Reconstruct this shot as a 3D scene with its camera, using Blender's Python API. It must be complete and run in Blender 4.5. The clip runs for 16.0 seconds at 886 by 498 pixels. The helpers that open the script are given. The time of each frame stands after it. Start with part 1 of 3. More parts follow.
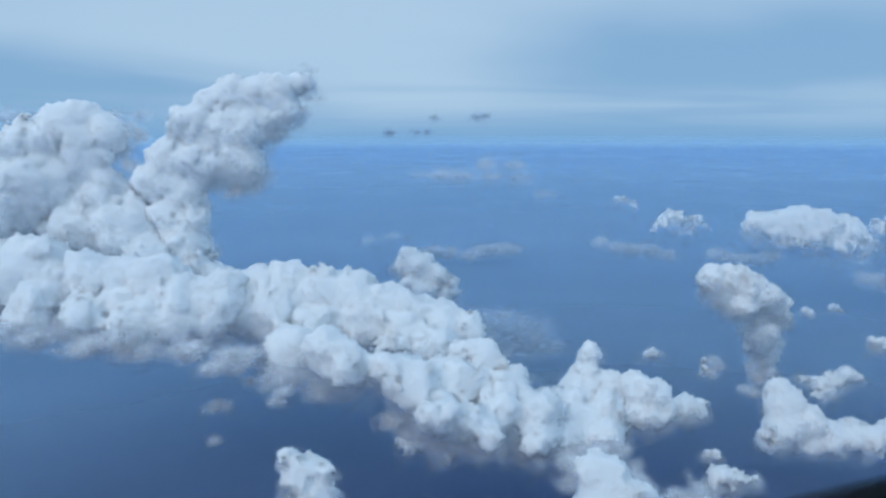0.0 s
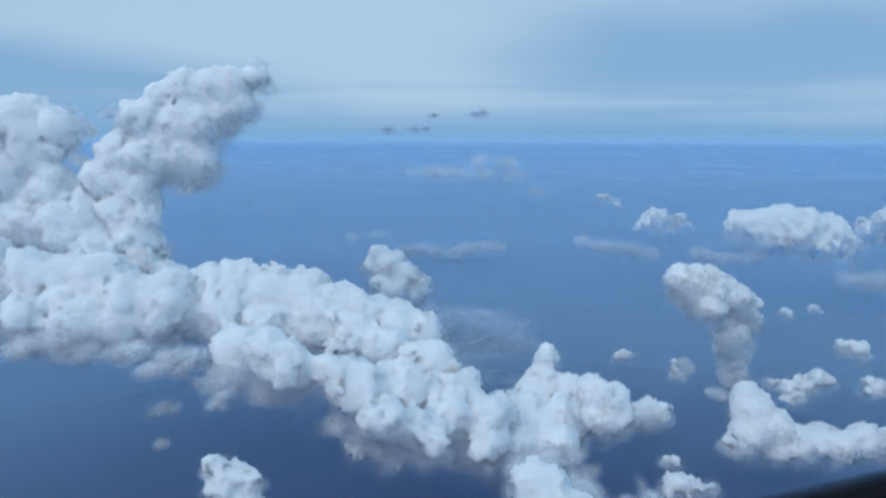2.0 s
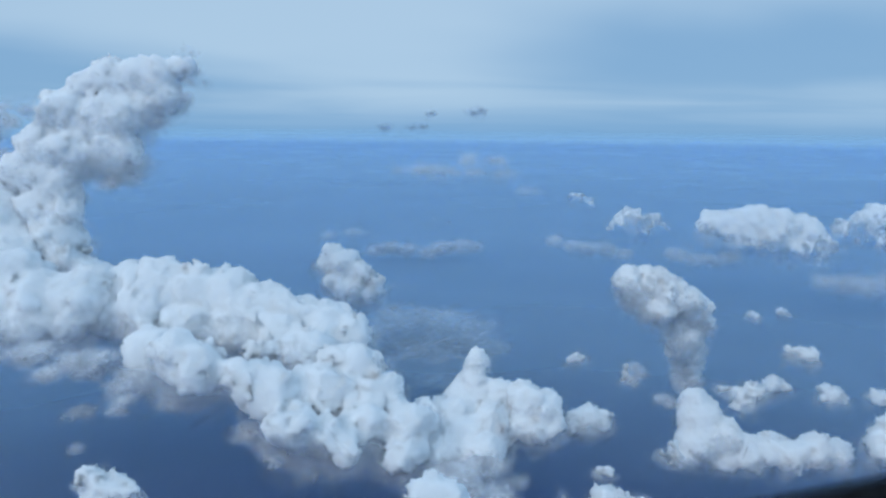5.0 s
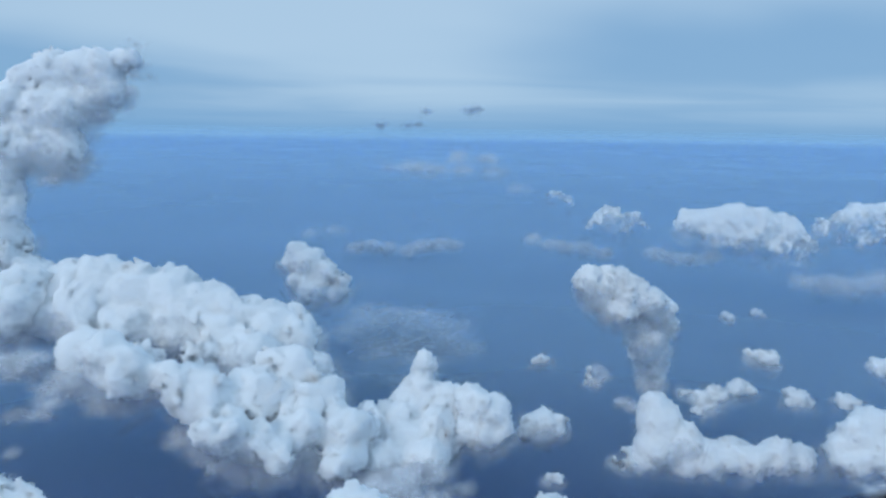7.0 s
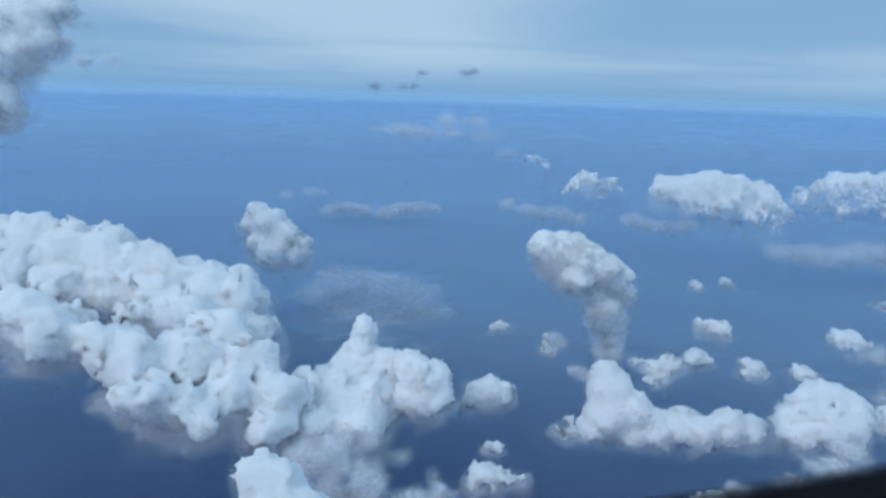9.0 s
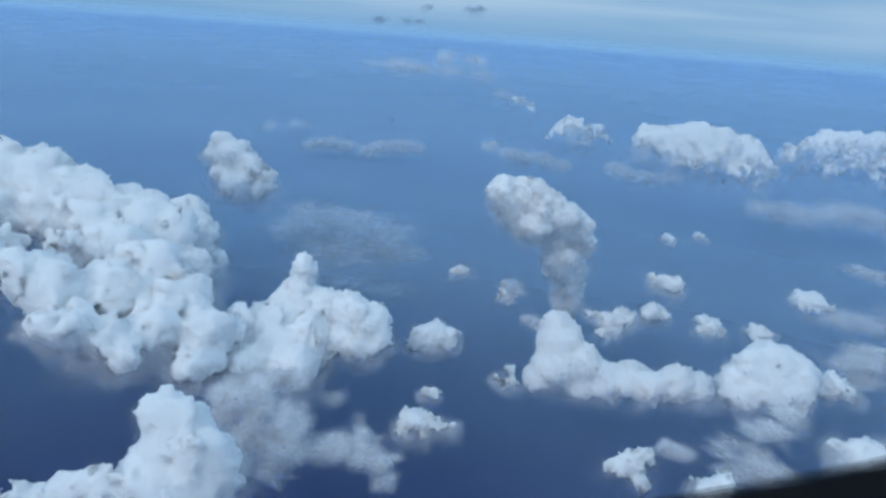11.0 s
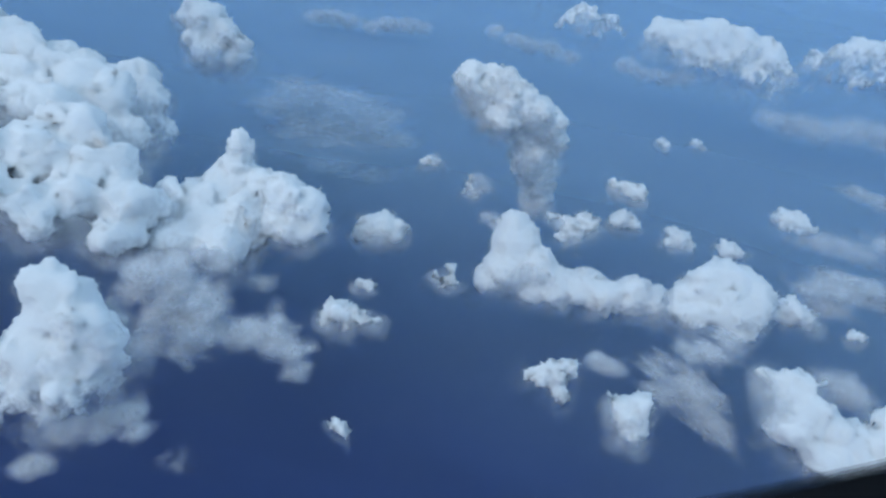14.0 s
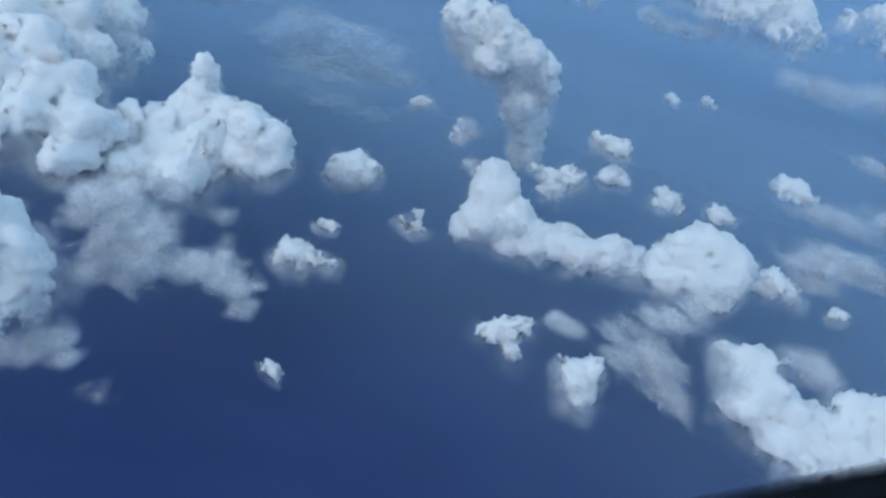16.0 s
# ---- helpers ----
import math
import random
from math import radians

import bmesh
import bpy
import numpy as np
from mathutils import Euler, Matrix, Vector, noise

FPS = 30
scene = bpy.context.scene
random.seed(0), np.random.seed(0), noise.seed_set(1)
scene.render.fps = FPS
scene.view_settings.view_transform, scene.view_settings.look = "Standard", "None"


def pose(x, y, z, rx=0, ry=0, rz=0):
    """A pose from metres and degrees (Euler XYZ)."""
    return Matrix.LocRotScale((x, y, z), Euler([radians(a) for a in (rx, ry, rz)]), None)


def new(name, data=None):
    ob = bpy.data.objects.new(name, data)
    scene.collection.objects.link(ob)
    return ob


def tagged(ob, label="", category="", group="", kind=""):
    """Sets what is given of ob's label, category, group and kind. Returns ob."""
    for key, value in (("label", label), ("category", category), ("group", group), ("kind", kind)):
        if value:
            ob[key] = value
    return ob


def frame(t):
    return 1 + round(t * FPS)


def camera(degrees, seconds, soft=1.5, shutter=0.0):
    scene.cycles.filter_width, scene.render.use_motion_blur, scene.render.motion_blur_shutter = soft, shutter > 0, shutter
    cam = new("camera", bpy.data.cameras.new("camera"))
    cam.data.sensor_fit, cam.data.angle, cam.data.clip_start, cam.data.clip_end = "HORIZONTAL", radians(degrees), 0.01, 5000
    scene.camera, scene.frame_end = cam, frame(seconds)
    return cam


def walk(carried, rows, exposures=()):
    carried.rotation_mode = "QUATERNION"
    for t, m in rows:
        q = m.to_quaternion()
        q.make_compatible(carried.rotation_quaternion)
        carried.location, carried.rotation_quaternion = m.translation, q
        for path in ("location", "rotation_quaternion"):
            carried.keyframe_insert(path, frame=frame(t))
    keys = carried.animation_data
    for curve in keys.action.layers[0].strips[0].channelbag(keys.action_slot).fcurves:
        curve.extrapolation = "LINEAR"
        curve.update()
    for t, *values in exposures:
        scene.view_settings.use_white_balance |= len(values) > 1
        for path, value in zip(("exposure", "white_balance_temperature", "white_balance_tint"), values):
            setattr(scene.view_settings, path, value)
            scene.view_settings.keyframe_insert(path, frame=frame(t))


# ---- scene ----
cam = camera(64.5, 16.0, soft=2.7)
METRES, EYE, TILT, LEAN, TURN = 100.0, 115.0, -9.5, 0.0, 0.0
ROWS = [
    (0.0, 0.0, 0.0, 0.0, 0.0, 0.0, -0.0),
    (0.5, 0.03, 0.013, 0.0001, -0.05, -0.27, -0.07),
    (1.0, 0.0581, 0.0253, 0.0025, 0.14, -0.3, -0.11),
    (1.5, 0.0851, 0.0387, 0.003, 0.2, -0.23, -0.06),
    (2.0, 0.116, 0.0509, 0.0039, 0.13, -0.22, -0.2),
    (2.5, 0.1428, 0.0641, 0.0049, 0.31, -0.11, -0.22),
    (3.0, 0.1742, 0.0761, 0.0053, 0.17, -0.01, -0.17),
    (3.5, 0.2032, 0.0882, 0.0062, 0.12, -0.04, -0.29),
    (4.0, 0.2309, 0.101, 0.0068, 0.22, -0.07, -0.36),
    (6.5, 0.3729, 0.164, 0.008, 0.19, -0.69, -0.95),
    (7.0, 0.4021, 0.1766, 0.0108, 0.18, -0.5, -0.81),
    (7.5, 0.4327, 0.1885, 0.0096, 0.02, -0.64, -0.73),
    (8.0, 0.4611, 0.2013, 0.0097, 0.18, -1.13, -1.03),
    (8.5, 0.4902, 0.2142, 0.0103, 0.09, -2.24, -1.35),
    (9.0, 0.5194, 0.2268, 0.0104, -0.07, -3.43, -1.72),
    (11.5, 0.6615, 0.2923, 0.0152, 0.65, -9.57, -5.08),
    (12.0, 0.6876, 0.3062, 0.0161, 1.17, -10.94, -5.61),
    (12.5, 0.7152, 0.32, 0.0162, 1.39, -12.32, -6.22),
    (13.0, 0.7439, 0.3336, 0.0181, 1.86, -13.98, -6.87),
    (13.5, 0.7704, 0.348, 0.0191, 2.55, -15.88, -7.61),
    (14.0, 0.7978, 0.362, 0.022, 3.1, -17.61, -8.26),
    (14.5, 0.824, 0.3764, 0.0228, 3.59, -18.38, -9.2),
    (15.0, 0.8513, 0.3905, 0.0242, 4.46, -19.6, -9.7),
    (15.5, 0.8767, 0.4052, 0.0218, 4.93, -20.96, -10.55),
    (16.0, 0.9046, 0.4216, 0.0262, 6.21, -22.63, -11.36),
]
walk(cam, [(t, pose(0, 0, EYE, TILT, LEAN, TURN) @ pose(METRES * x, METRES * y, METRES * z, 90 + pitch, roll, yaw)) for t, x, y, z, yaw, pitch, roll in ROWS], exposures=[(0.0, 0.0, 6300, 10), (16.0, 0.0, 6300, 10)])

# ---- sky, sun and light ----
SUN_UP, SUN_ROUND = 36.0, 216.0


def node(tree, kind, x=None, **values):
    n = tree.nodes.new(kind)
    for key, value in values.items():
        n.inputs[key].default_value = value
    return n


def mathnode(tree, op, a, b=None, c=None, clamp=False):
    n = tree.nodes.new("ShaderNodeMath")
    n.operation, n.use_clamp = op, clamp
    for i, v in enumerate((a, b, c)):
        if v is None:
            continue
        if isinstance(v, (int, float)):
            n.inputs[i].default_value = v
        else:
            tree.links.new(v, n.inputs[i])
    return n.outputs[0]


def ramp(tree, value, lo, hi, to_lo=0.0, to_hi=1.0):
    n = tree.nodes.new("ShaderNodeMapRange")
    n.interpolation_type = "SMOOTHSTEP"
    n.inputs["From Min"].default_value, n.inputs["From Max"].default_value = lo, hi
    n.inputs["To Min"].default_value, n.inputs["To Max"].default_value = to_lo, to_hi
    tree.links.new(value, n.inputs["Value"])
    return n.outputs[0]


def mix(tree, factor, a, b):
    n = tree.nodes.new("ShaderNodeMix")
    n.data_type = "RGBA"
    tree.links.new(factor, n.inputs[0])
    for socket, v in ((n.inputs[6], a), (n.inputs[7], b)):
        if isinstance(v, tuple):
            socket.default_value = (*v, 1)
        else:
            tree.links.new(v, socket)
    return n.outputs[2]


def noise_of(tree, vector, scale, detail=4, rough=0.55, distortion=0.0):
    n = node(tree, "ShaderNodeTexNoise", Scale=scale, Detail=detail, Roughness=rough, Distortion=distortion)
    tree.links.new(vector, n.inputs["Vector"])
    return n.outputs[0]


def stretch(tree, vector, sx, sy, sz):
    n = tree.nodes.new("ShaderNodeMapping")
    n.inputs["Scale"].default_value = (sx, sy, sz)
    tree.links.new(vector, n.inputs["Vector"])
    return n.outputs[0]


def make_sky():
    world = bpy.data.worlds.new("sky")
    scene.world = world
    world.use_nodes = True
    t = world.node_tree
    t.nodes.clear()
    sky = t.nodes.new("ShaderNodeTexSky")
    sky.sky_type, sky.sun_disc = "NISHITA", False
    sky.sun_elevation, sky.sun_rotation = radians(SUN_UP), radians(SUN_ROUND)
    sky.altitude, sky.air_density, sky.dust_density, sky.ozone_density = 3000, 1.0, 1.0, 2.0
    clear = t.nodes.new("ShaderNodeVectorMath")
    clear.operation = "SCALE"
    clear.inputs["Scale"].default_value = SKY
    t.links.new(sky.outputs[0], clear.inputs[0])
    way = t.nodes.new("ShaderNodeTexCoord").outputs["Generated"]
    part = t.nodes.new("ShaderNodeSeparateXYZ")
    t.links.new(way, part.inputs[0])
    up = part.outputs["Z"]
    # high layer cloud seen edge-on: the way's crossing with a sheet overhead
    low = mathnode(t, "ADD", mathnode(t, "MAXIMUM", up, 0.0), 0.07)
    sheet = t.nodes.new("ShaderNodeCombineXYZ")
    t.links.new(mathnode(t, "DIVIDE", part.outputs["X"], low), sheet.inputs[0])
    t.links.new(mathnode(t, "DIVIDE", part.outputs["Y"], low), sheet.inputs[1])
    broad = noise_of(t, stretch(t, sheet.outputs[0], 0.22, 0.3, 1), 1.0, 3, 0.5, 0.5)
    streak = noise_of(t, stretch(t, way, 1.7, 1.7, 7), 1.0, 2.5, 0.45, 0.5)
    cover = mathnode(t, "ADD", mathnode(t, "MULTIPLY", broad, 0.55), mathnode(t, "MULTIPLY", streak, 0.45))
    # broad banks in the layer: degrees round and up, their reach, and how much thicker (+) or thinner (-)
    round_to = mathnode(t, "ARCTAN2", part.outputs["X"], part.outputs["Y"])
    for at, high, reach, tall, much in ((20, 6, 11, 2.6, -0.2), (-31, 3.2, 12, 1.6, -0.2), (31, 1.2, 9, 1.6, 0.14), (-3, 2.4, 9, 1.5, 0.12), (-22, 8, 16, 2.5, 0.12), (10, 11, 14, 2, 0.08)):
        dx = mathnode(t, "MULTIPLY", mathnode(t, "SUBTRACT", round_to, radians(at)), 1 / radians(reach))
        dy = mathnode(t, "MULTIPLY", mathnode(t, "SUBTRACT", up, radians(high)), 1 / radians(tall))
        off = mathnode(t, "ADD", mathnode(t, "MULTIPLY", dx, dx), mathnode(t, "MULTIPLY", dy, dy))
        cover = mathnode(t, "ADD", cover, mathnode(t, "MULTIPLY", mathnode(t, "POWER", 2.718, mathnode(t, "MULTIPLY", off, -0.5)), much))
    mask = ramp(t, cover, 0.34, 0.68)
    veil = mix(t, mask, VEIL_THIN, VEIL_THICK)
    # thicker and brighter overhead
    bright = t.nodes.new("ShaderNodeVectorMath")
    bright.operation = "SCALE"
    t.links.new(veil, bright.inputs[0])
    t.links.new(ramp(t, up, 0.15, 0.75, 1.0, OVERHEAD), bright.inputs["Scale"])
    veil = bright.outputs[0]
    amount = ramp(t, up, -0.03, 0.03, 0.9, 0.95)
    colour = mix(t, amount, clear.outputs[0], veil)
    # haze over the far sea under the horizon
    below = ramp(t, up, -0.02, 0.05)
    colour = mix(t, below, FAR_SEA, colour)
    back = t.nodes.new("ShaderNodeBackground")
    t.links.new(colour, back.inputs[0])
    out = t.nodes.new("ShaderNodeOutputWorld")
    t.links.new(back.outputs[0], out.inputs[0])


SKY, OVERHEAD = 0.08, 1.1
VEIL_THIN, VEIL_THICK, FAR_SEA = (0.235, 0.42, 0.64), (0.43, 0.60, 0.765), (0.19, 0.385, 0.63)
make_sky()
sun = new("sun", bpy.data.lights.new("sun", "SUN"))
sun.data.energy, sun.data.angle, sun.data.color = 0.8, radians(40), (1.0, 0.985, 0.96)
sun.matrix_world = pose(0, 0, 900, 90 - SUN_UP, 0, 180 - SUN_ROUND)


# ---- materials ----
scene.cycles.transparent_max_bounces = 256
scene.cycles.max_bounces, scene.cycles.diffuse_bounces = 18, 14


def cloud_material(name, colour, dense=1.0, grain=0.25, deep=0.0, flake=False):
    """White cloud. The mesh's own thinness (0 dense, 1 gone), broken up by ragged noise, makes it see-through."""
    m = bpy.data.materials.new(name)
    m.use_nodes = True
    t = m.node_tree
    t.nodes.clear()
    spot = t.nodes.new("ShaderNodeTexCoord").outputs["Object"]
    thin = t.nodes.new("ShaderNodeAttribute")
    thin.attribute_name = "thin"
    wisp = noise_of(t, stretch(t, spot, 1, 1, 0.85), grain, 7, 0.62, 0.6)
    fine = noise_of(t, spot, grain * 6, 4, 0.6)
    n = mathnode(t, "ADD", mathnode(t, "MULTIPLY", wisp, 0.8), mathnode(t, "MULTIPLY", fine, 0.2))
    n = ramp(t, n, 0.28, 0.72)
    level = mathnode(t, "ADD", n, mathnode(t, "MULTIPLY_ADD", thin.outputs["Fac"], -2.0, 1.0))
    alpha = mathnode(t, "MULTIPLY", ramp(t, level, 0.0, 1.0), dense)
    if flake:
        rim = t.nodes.new("ShaderNodeAttribute")
        rim.attribute_name = "rim"
        alpha = mathnode(t, "MULTIPLY", alpha, ramp(t, rim.outputs["Fac"], 0.05, 0.95, 1.0, 0.0))
    tone = mix(t, ramp(t, wisp, 0.3, 0.7), tuple(c * 0.95 for c in colour), colour)
    if deep:
        body = t.nodes.new("ShaderNodeBsdfPrincipled")
        body.inputs["Roughness"].default_value = 1.0
        body.inputs["Specular IOR Level"].default_value = 0.0
        body.inputs["Subsurface Weight"].default_value = 1.0
        body.inputs["Subsurface Radius"].default_value = (1.0, 1.0, 1.0)
        body.inputs["Subsurface Scale"].default_value = deep
        t.links.new(tone, body.inputs["Base Color"])
    else:
        matt, pass_on = t.nodes.new("ShaderNodeBsdfDiffuse"), t.nodes.new("ShaderNodeBsdfTranslucent")
        body = t.nodes.new("ShaderNodeMixShader")
        body.inputs[0].default_value = 0.3
        for i, b in enumerate((matt, pass_on)):
            t.links.new(tone, b.inputs["Color"])
            t.links.new(b.outputs[0], body.inputs[1 + i])
    clear = t.nodes.new("ShaderNodeBsdfTransparent")
    final = t.nodes.new("ShaderNodeMixShader")
    t.links.new(alpha, final.inputs[0])
    t.links.new(clear.outputs[0], final.inputs[1])
    t.links.new(body.outputs[0], final.inputs[2])
    out = t.nodes.new("ShaderNodeOutputMaterial")
    t.links.new(final.outputs[0], out.inputs[0])
    return m


def haze_material():
    m = bpy.data.materials.new("painted_haze")
    m.use_nodes = True
    t = m.node_tree
    t.nodes.clear()
    spot = t.nodes.new("ShaderNodeTexCoord").outputs["Object"]
    thin = t.nodes.new("ShaderNodeAttribute")
    thin.attribute_name = "thin"
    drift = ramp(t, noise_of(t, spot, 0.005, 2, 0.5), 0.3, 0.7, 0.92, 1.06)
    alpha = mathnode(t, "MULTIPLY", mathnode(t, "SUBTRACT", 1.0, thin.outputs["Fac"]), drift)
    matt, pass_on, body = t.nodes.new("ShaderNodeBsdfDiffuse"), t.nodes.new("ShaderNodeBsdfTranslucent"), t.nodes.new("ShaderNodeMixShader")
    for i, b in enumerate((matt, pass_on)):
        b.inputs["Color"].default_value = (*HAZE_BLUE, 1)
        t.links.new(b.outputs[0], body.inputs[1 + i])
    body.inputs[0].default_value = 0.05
    clear, final = t.nodes.new("ShaderNodeBsdfTransparent"), t.nodes.new("ShaderNodeMixShader")
    t.links.new(alpha, final.inputs[0])
    t.links.new(clear.outputs[0], final.inputs[1])
    t.links.new(body.outputs[0], final.inputs[2])
    out = t.nodes.new("ShaderNodeOutputMaterial")
    t.links.new(final.outputs[0], out.inputs[0])
    return m


def sea_material():
    m = bpy.data.materials.new("deep_sea")
    m.use_nodes = True
    t = m.node_tree
    bsdf = t.nodes["Principled BSDF"]
    spot = t.nodes.new("ShaderNodeTexCoord").outputs["Object"]
    drift = noise_of(t, stretch(t, spot, 1, 1.6, 1), 0.012, 5, 0.55, 0.8)
    t.links.new(mix(t, ramp(t, drift, 0.3, 0.7), (0.036, 0.062, 0.170), (0.046, 0.077, 0.20)), bsdf.inputs["Base Color"])
    ripple = noise_of(t, spot, 1.5, 4, 0.6)
    bump = node(t, "ShaderNodeBump", Strength=0.012, Distance=0.3)
    t.links.new(ripple, bump.inputs["Height"])
    t.links.new(bump.outputs[0], bsdf.inputs["Normal"])
    bsdf.inputs["IOR"].default_value = 1.33
    t.links.new(ramp(t, drift, 0.3, 0.7, 0.3, 0.36), bsdf.inputs["Roughness"])
    return m


WHITE = cloud_material("cumulus_white", (0.93, 0.945, 0.96), deep=1.9)
FRINGE = cloud_material("cumulus_fringe", (0.96, 0.975, 0.99), dense=0.25, grain=0.2, flake=True)
VAPOUR = cloud_material("thin_vapour", (0.96, 0.965, 0.98), dense=0.30, grain=0.25, flake=True)
# far scuds: their shade is put into this darker base colour
SHADED_SCUD = cloud_material("shade_toned_scud", (0.55, 0.60, 0.68), dense=0.08, grain=0.05, flake=True)
# tint of the sheets that stand in for haze in the air
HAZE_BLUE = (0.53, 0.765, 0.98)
HAZE = haze_material()
SEA = sea_material()


# ---- sea ----
def make_sea():
    bm = bmesh.new()
    rings = [0, 40, 90, 160, 260, 420, 700, 1200, 2000, 3300, 5600]
    n = 96
    loops = [[bm.verts.new((0, 0, 0))]]
    for r in rings[1:]:
        loops.append([bm.verts.new((r * math.cos(2 * math.pi * i / n), r * math.sin(2 * math.pi * i / n), 0)) for i in range(n)])
    for i in range(n):
        bm.faces.new((loops[0][0], loops[1][i], loops[1][(i + 1) % n]))
        for a, b in zip(loops[1:], loops[2:]):
            bm.faces.new((a[i], b[i], b[(i + 1) % n], a[(i + 1) % n]))
    me = bpy.data.meshes.new("sea")
    bm.to_mesh(me)
    bm.free()
    me.materials.append(SEA)
    ob = new("water", me)
    tagged(ob, "deep blue open sea far below the clouds", "sea", kind="structure")


make_sea()


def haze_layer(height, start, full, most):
    """A thin flat blue sheet, painting in distance haze, that begins some way off and thickens outwards."""
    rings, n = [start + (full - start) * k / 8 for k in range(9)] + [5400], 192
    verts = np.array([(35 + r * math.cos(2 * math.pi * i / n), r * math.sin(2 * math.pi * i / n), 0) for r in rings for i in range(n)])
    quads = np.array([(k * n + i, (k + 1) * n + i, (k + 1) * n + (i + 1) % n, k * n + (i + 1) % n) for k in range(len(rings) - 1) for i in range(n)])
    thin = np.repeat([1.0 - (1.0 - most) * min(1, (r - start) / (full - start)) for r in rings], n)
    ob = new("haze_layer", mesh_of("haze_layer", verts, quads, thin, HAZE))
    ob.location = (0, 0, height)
    tagged(ob, "thin blue sheet painting in haze over the distant sea", "haze", kind="structure")


# ---- cloud shapes ----
TABLE = np.random.RandomState(7).rand(64, 64, 64).astype(np.float32)


def lattice(p, seed):
    """Smooth noise, -1 to 1, at the points p (n, 3)."""
    p = p + np.float32(seed * 7.31)
    i = np.floor(p).astype(np.int32)
    f = (p - i).astype(np.float32)
    f = f * f * f * (f * (f * 6 - 15) + 10)
    a, b = i & 63, (i + 1) & 63
    x0, y0, z0, x1, y1, z1 = a[:, 0], a[:, 1], a[:, 2], b[:, 0], b[:, 1], b[:, 2]
    fx, fy, fz = f[:, 0], f[:, 1], f[:, 2]

    def line(y, z):
        v = TABLE[x0, y, z]
        return v + fx * (TABLE[x1, y, z] - v)

    c0, c1 = line(y0, z0), line(y0, z1)
    c0 = c0 + fy * (line(y1, z0) - c0)
    c1 = c1 + fy * (line(y1, z1) - c1)
    return (c0 + fz * (c1 - c0)) * 2 - 1


def nets(f, origin, h):
    """The surface f = 0 of a grid of values, as vertices and quads."""
    s = f < 0
    c = [s[dx:s.shape[0] - 1 + dx, dy:s.shape[1] - 1 + dy, dz:s.shape[2] - 1 + dz] for dx in (0, 1) for dy in (0, 1) for dz in (0, 1)]
    count = sum(k.astype(np.int8) for k in c)
    cells = np.argwhere((count > 0) & (count < 8))
    number = np.full(count.shape, -1, np.int32)
    number[tuple(cells.T)] = np.arange(len(cells))
    total, hits = np.zeros((len(cells), 3), np.float32), np.zeros(len(cells), np.float32)
    for axis in range(3):
        others = [k for k in range(3) if k != axis]
        for u in (0, 1):
            for v in (0, 1):
                a = cells.copy()
                a[:, others[0]] += u
                a[:, others[1]] += v
                b = a.copy()
                b[:, axis] += 1
                fa, fb = f[tuple(a.T)], f[tuple(b.T)]
                cross = (fa < 0) != (fb < 0)
                w = np.where(cross, fa / np.where(fa == fb, 1, fa - fb), 0)
                q = a.astype(np.float32)
                q[:, axis] += w
                total += q * cross[:, None]
                hits += cross
    verts = origin + h * total / hits[:, None]
    quads = []
    for axis in range(3):
        o1, o2 = [(1, 2), (2, 0), (0, 1)][axis]
        lo = [slice(None)] * 3
        hi = [slice(None)] * 3
        lo[axis], hi[axis] = slice(0, -1), slice(1, None)
        change = s[tuple(lo)] != s[tuple(hi)]
        e = np.argwhere(change)
        ok = (e[:, o1] > 0) & (e[:, o2] > 0) & (e[:, o1] < f.shape[o1] - 1) & (e[:, o2] < f.shape[o2] - 1)
        e = e[ok]
        ring = []
        for u, v in ((-1, -1), (0, -1), (0, 0), (-1, 0)):
            k = e.copy()
            k[:, o1] += u
            k[:, o2] += v
            ring.append(number[tuple(k.T)])
        q = np.stack(ring, 1)
        inside = s[tuple(e.T)]
        q[~inside] = q[~inside][:, ::-1]
        quads.append(q)
    return verts, np.concatenate(quads)


def mesh_of(name, verts, quads, thin, material, way=None):
    me = bpy.data.meshes.new(name)
    me.vertices.add(len(verts))
    me.vertices.foreach_set("co", verts.astype(np.float32).ravel())
    me.loops.add(quads.size)
    me.loops.foreach_set("vertex_index", quads.astype(np.int32).ravel())
    me.polygons.add(len(quads))
    me.polygons.foreach_set("loop_start", np.arange(0, quads.size, quads.shape[1], dtype=np.int32))
    me.polygons.foreach_set("use_smooth", np.ones(len(quads), bool))
    me.attributes.new("thin", "FLOAT", "POINT").data.foreach_set("value", thin.astype(np.float32))
    me.update(calc_edges=True)
    if way is not None:
        me.normals_split_custom_set_from_vertices(way.astype(np.float32))
    me.materials.append(material)
    return me


def evened(way, quads, times):
    """Directions at the vertices, evened out over their neighbours."""
    for _ in range(times):
        mid = way[quads].mean(1)
        out = np.zeros_like(way)
        for j in range(3):
            for k in range(4):
                out[:, j] += np.bincount(quads[:, k], mid[:, j], len(way))
        way = out / np.maximum(np.linalg.norm(out, axis=1), 1e-9)[:, None]
    return way


def normals_of(verts, quads):
    n = np.cross(verts[quads[:, 2]] - verts[quads[:, 0]], verts[quads[:, 3]] - verts[quads[:, 1]])
    out = np.zeros_like(verts)
    for k in range(4):
        for j in range(3):
            out[:, j] += np.bincount(quads[:, k], n[:, j], len(verts))
    return out / np.maximum(np.linalg.norm(out, axis=1), 1e-9)[:, None]


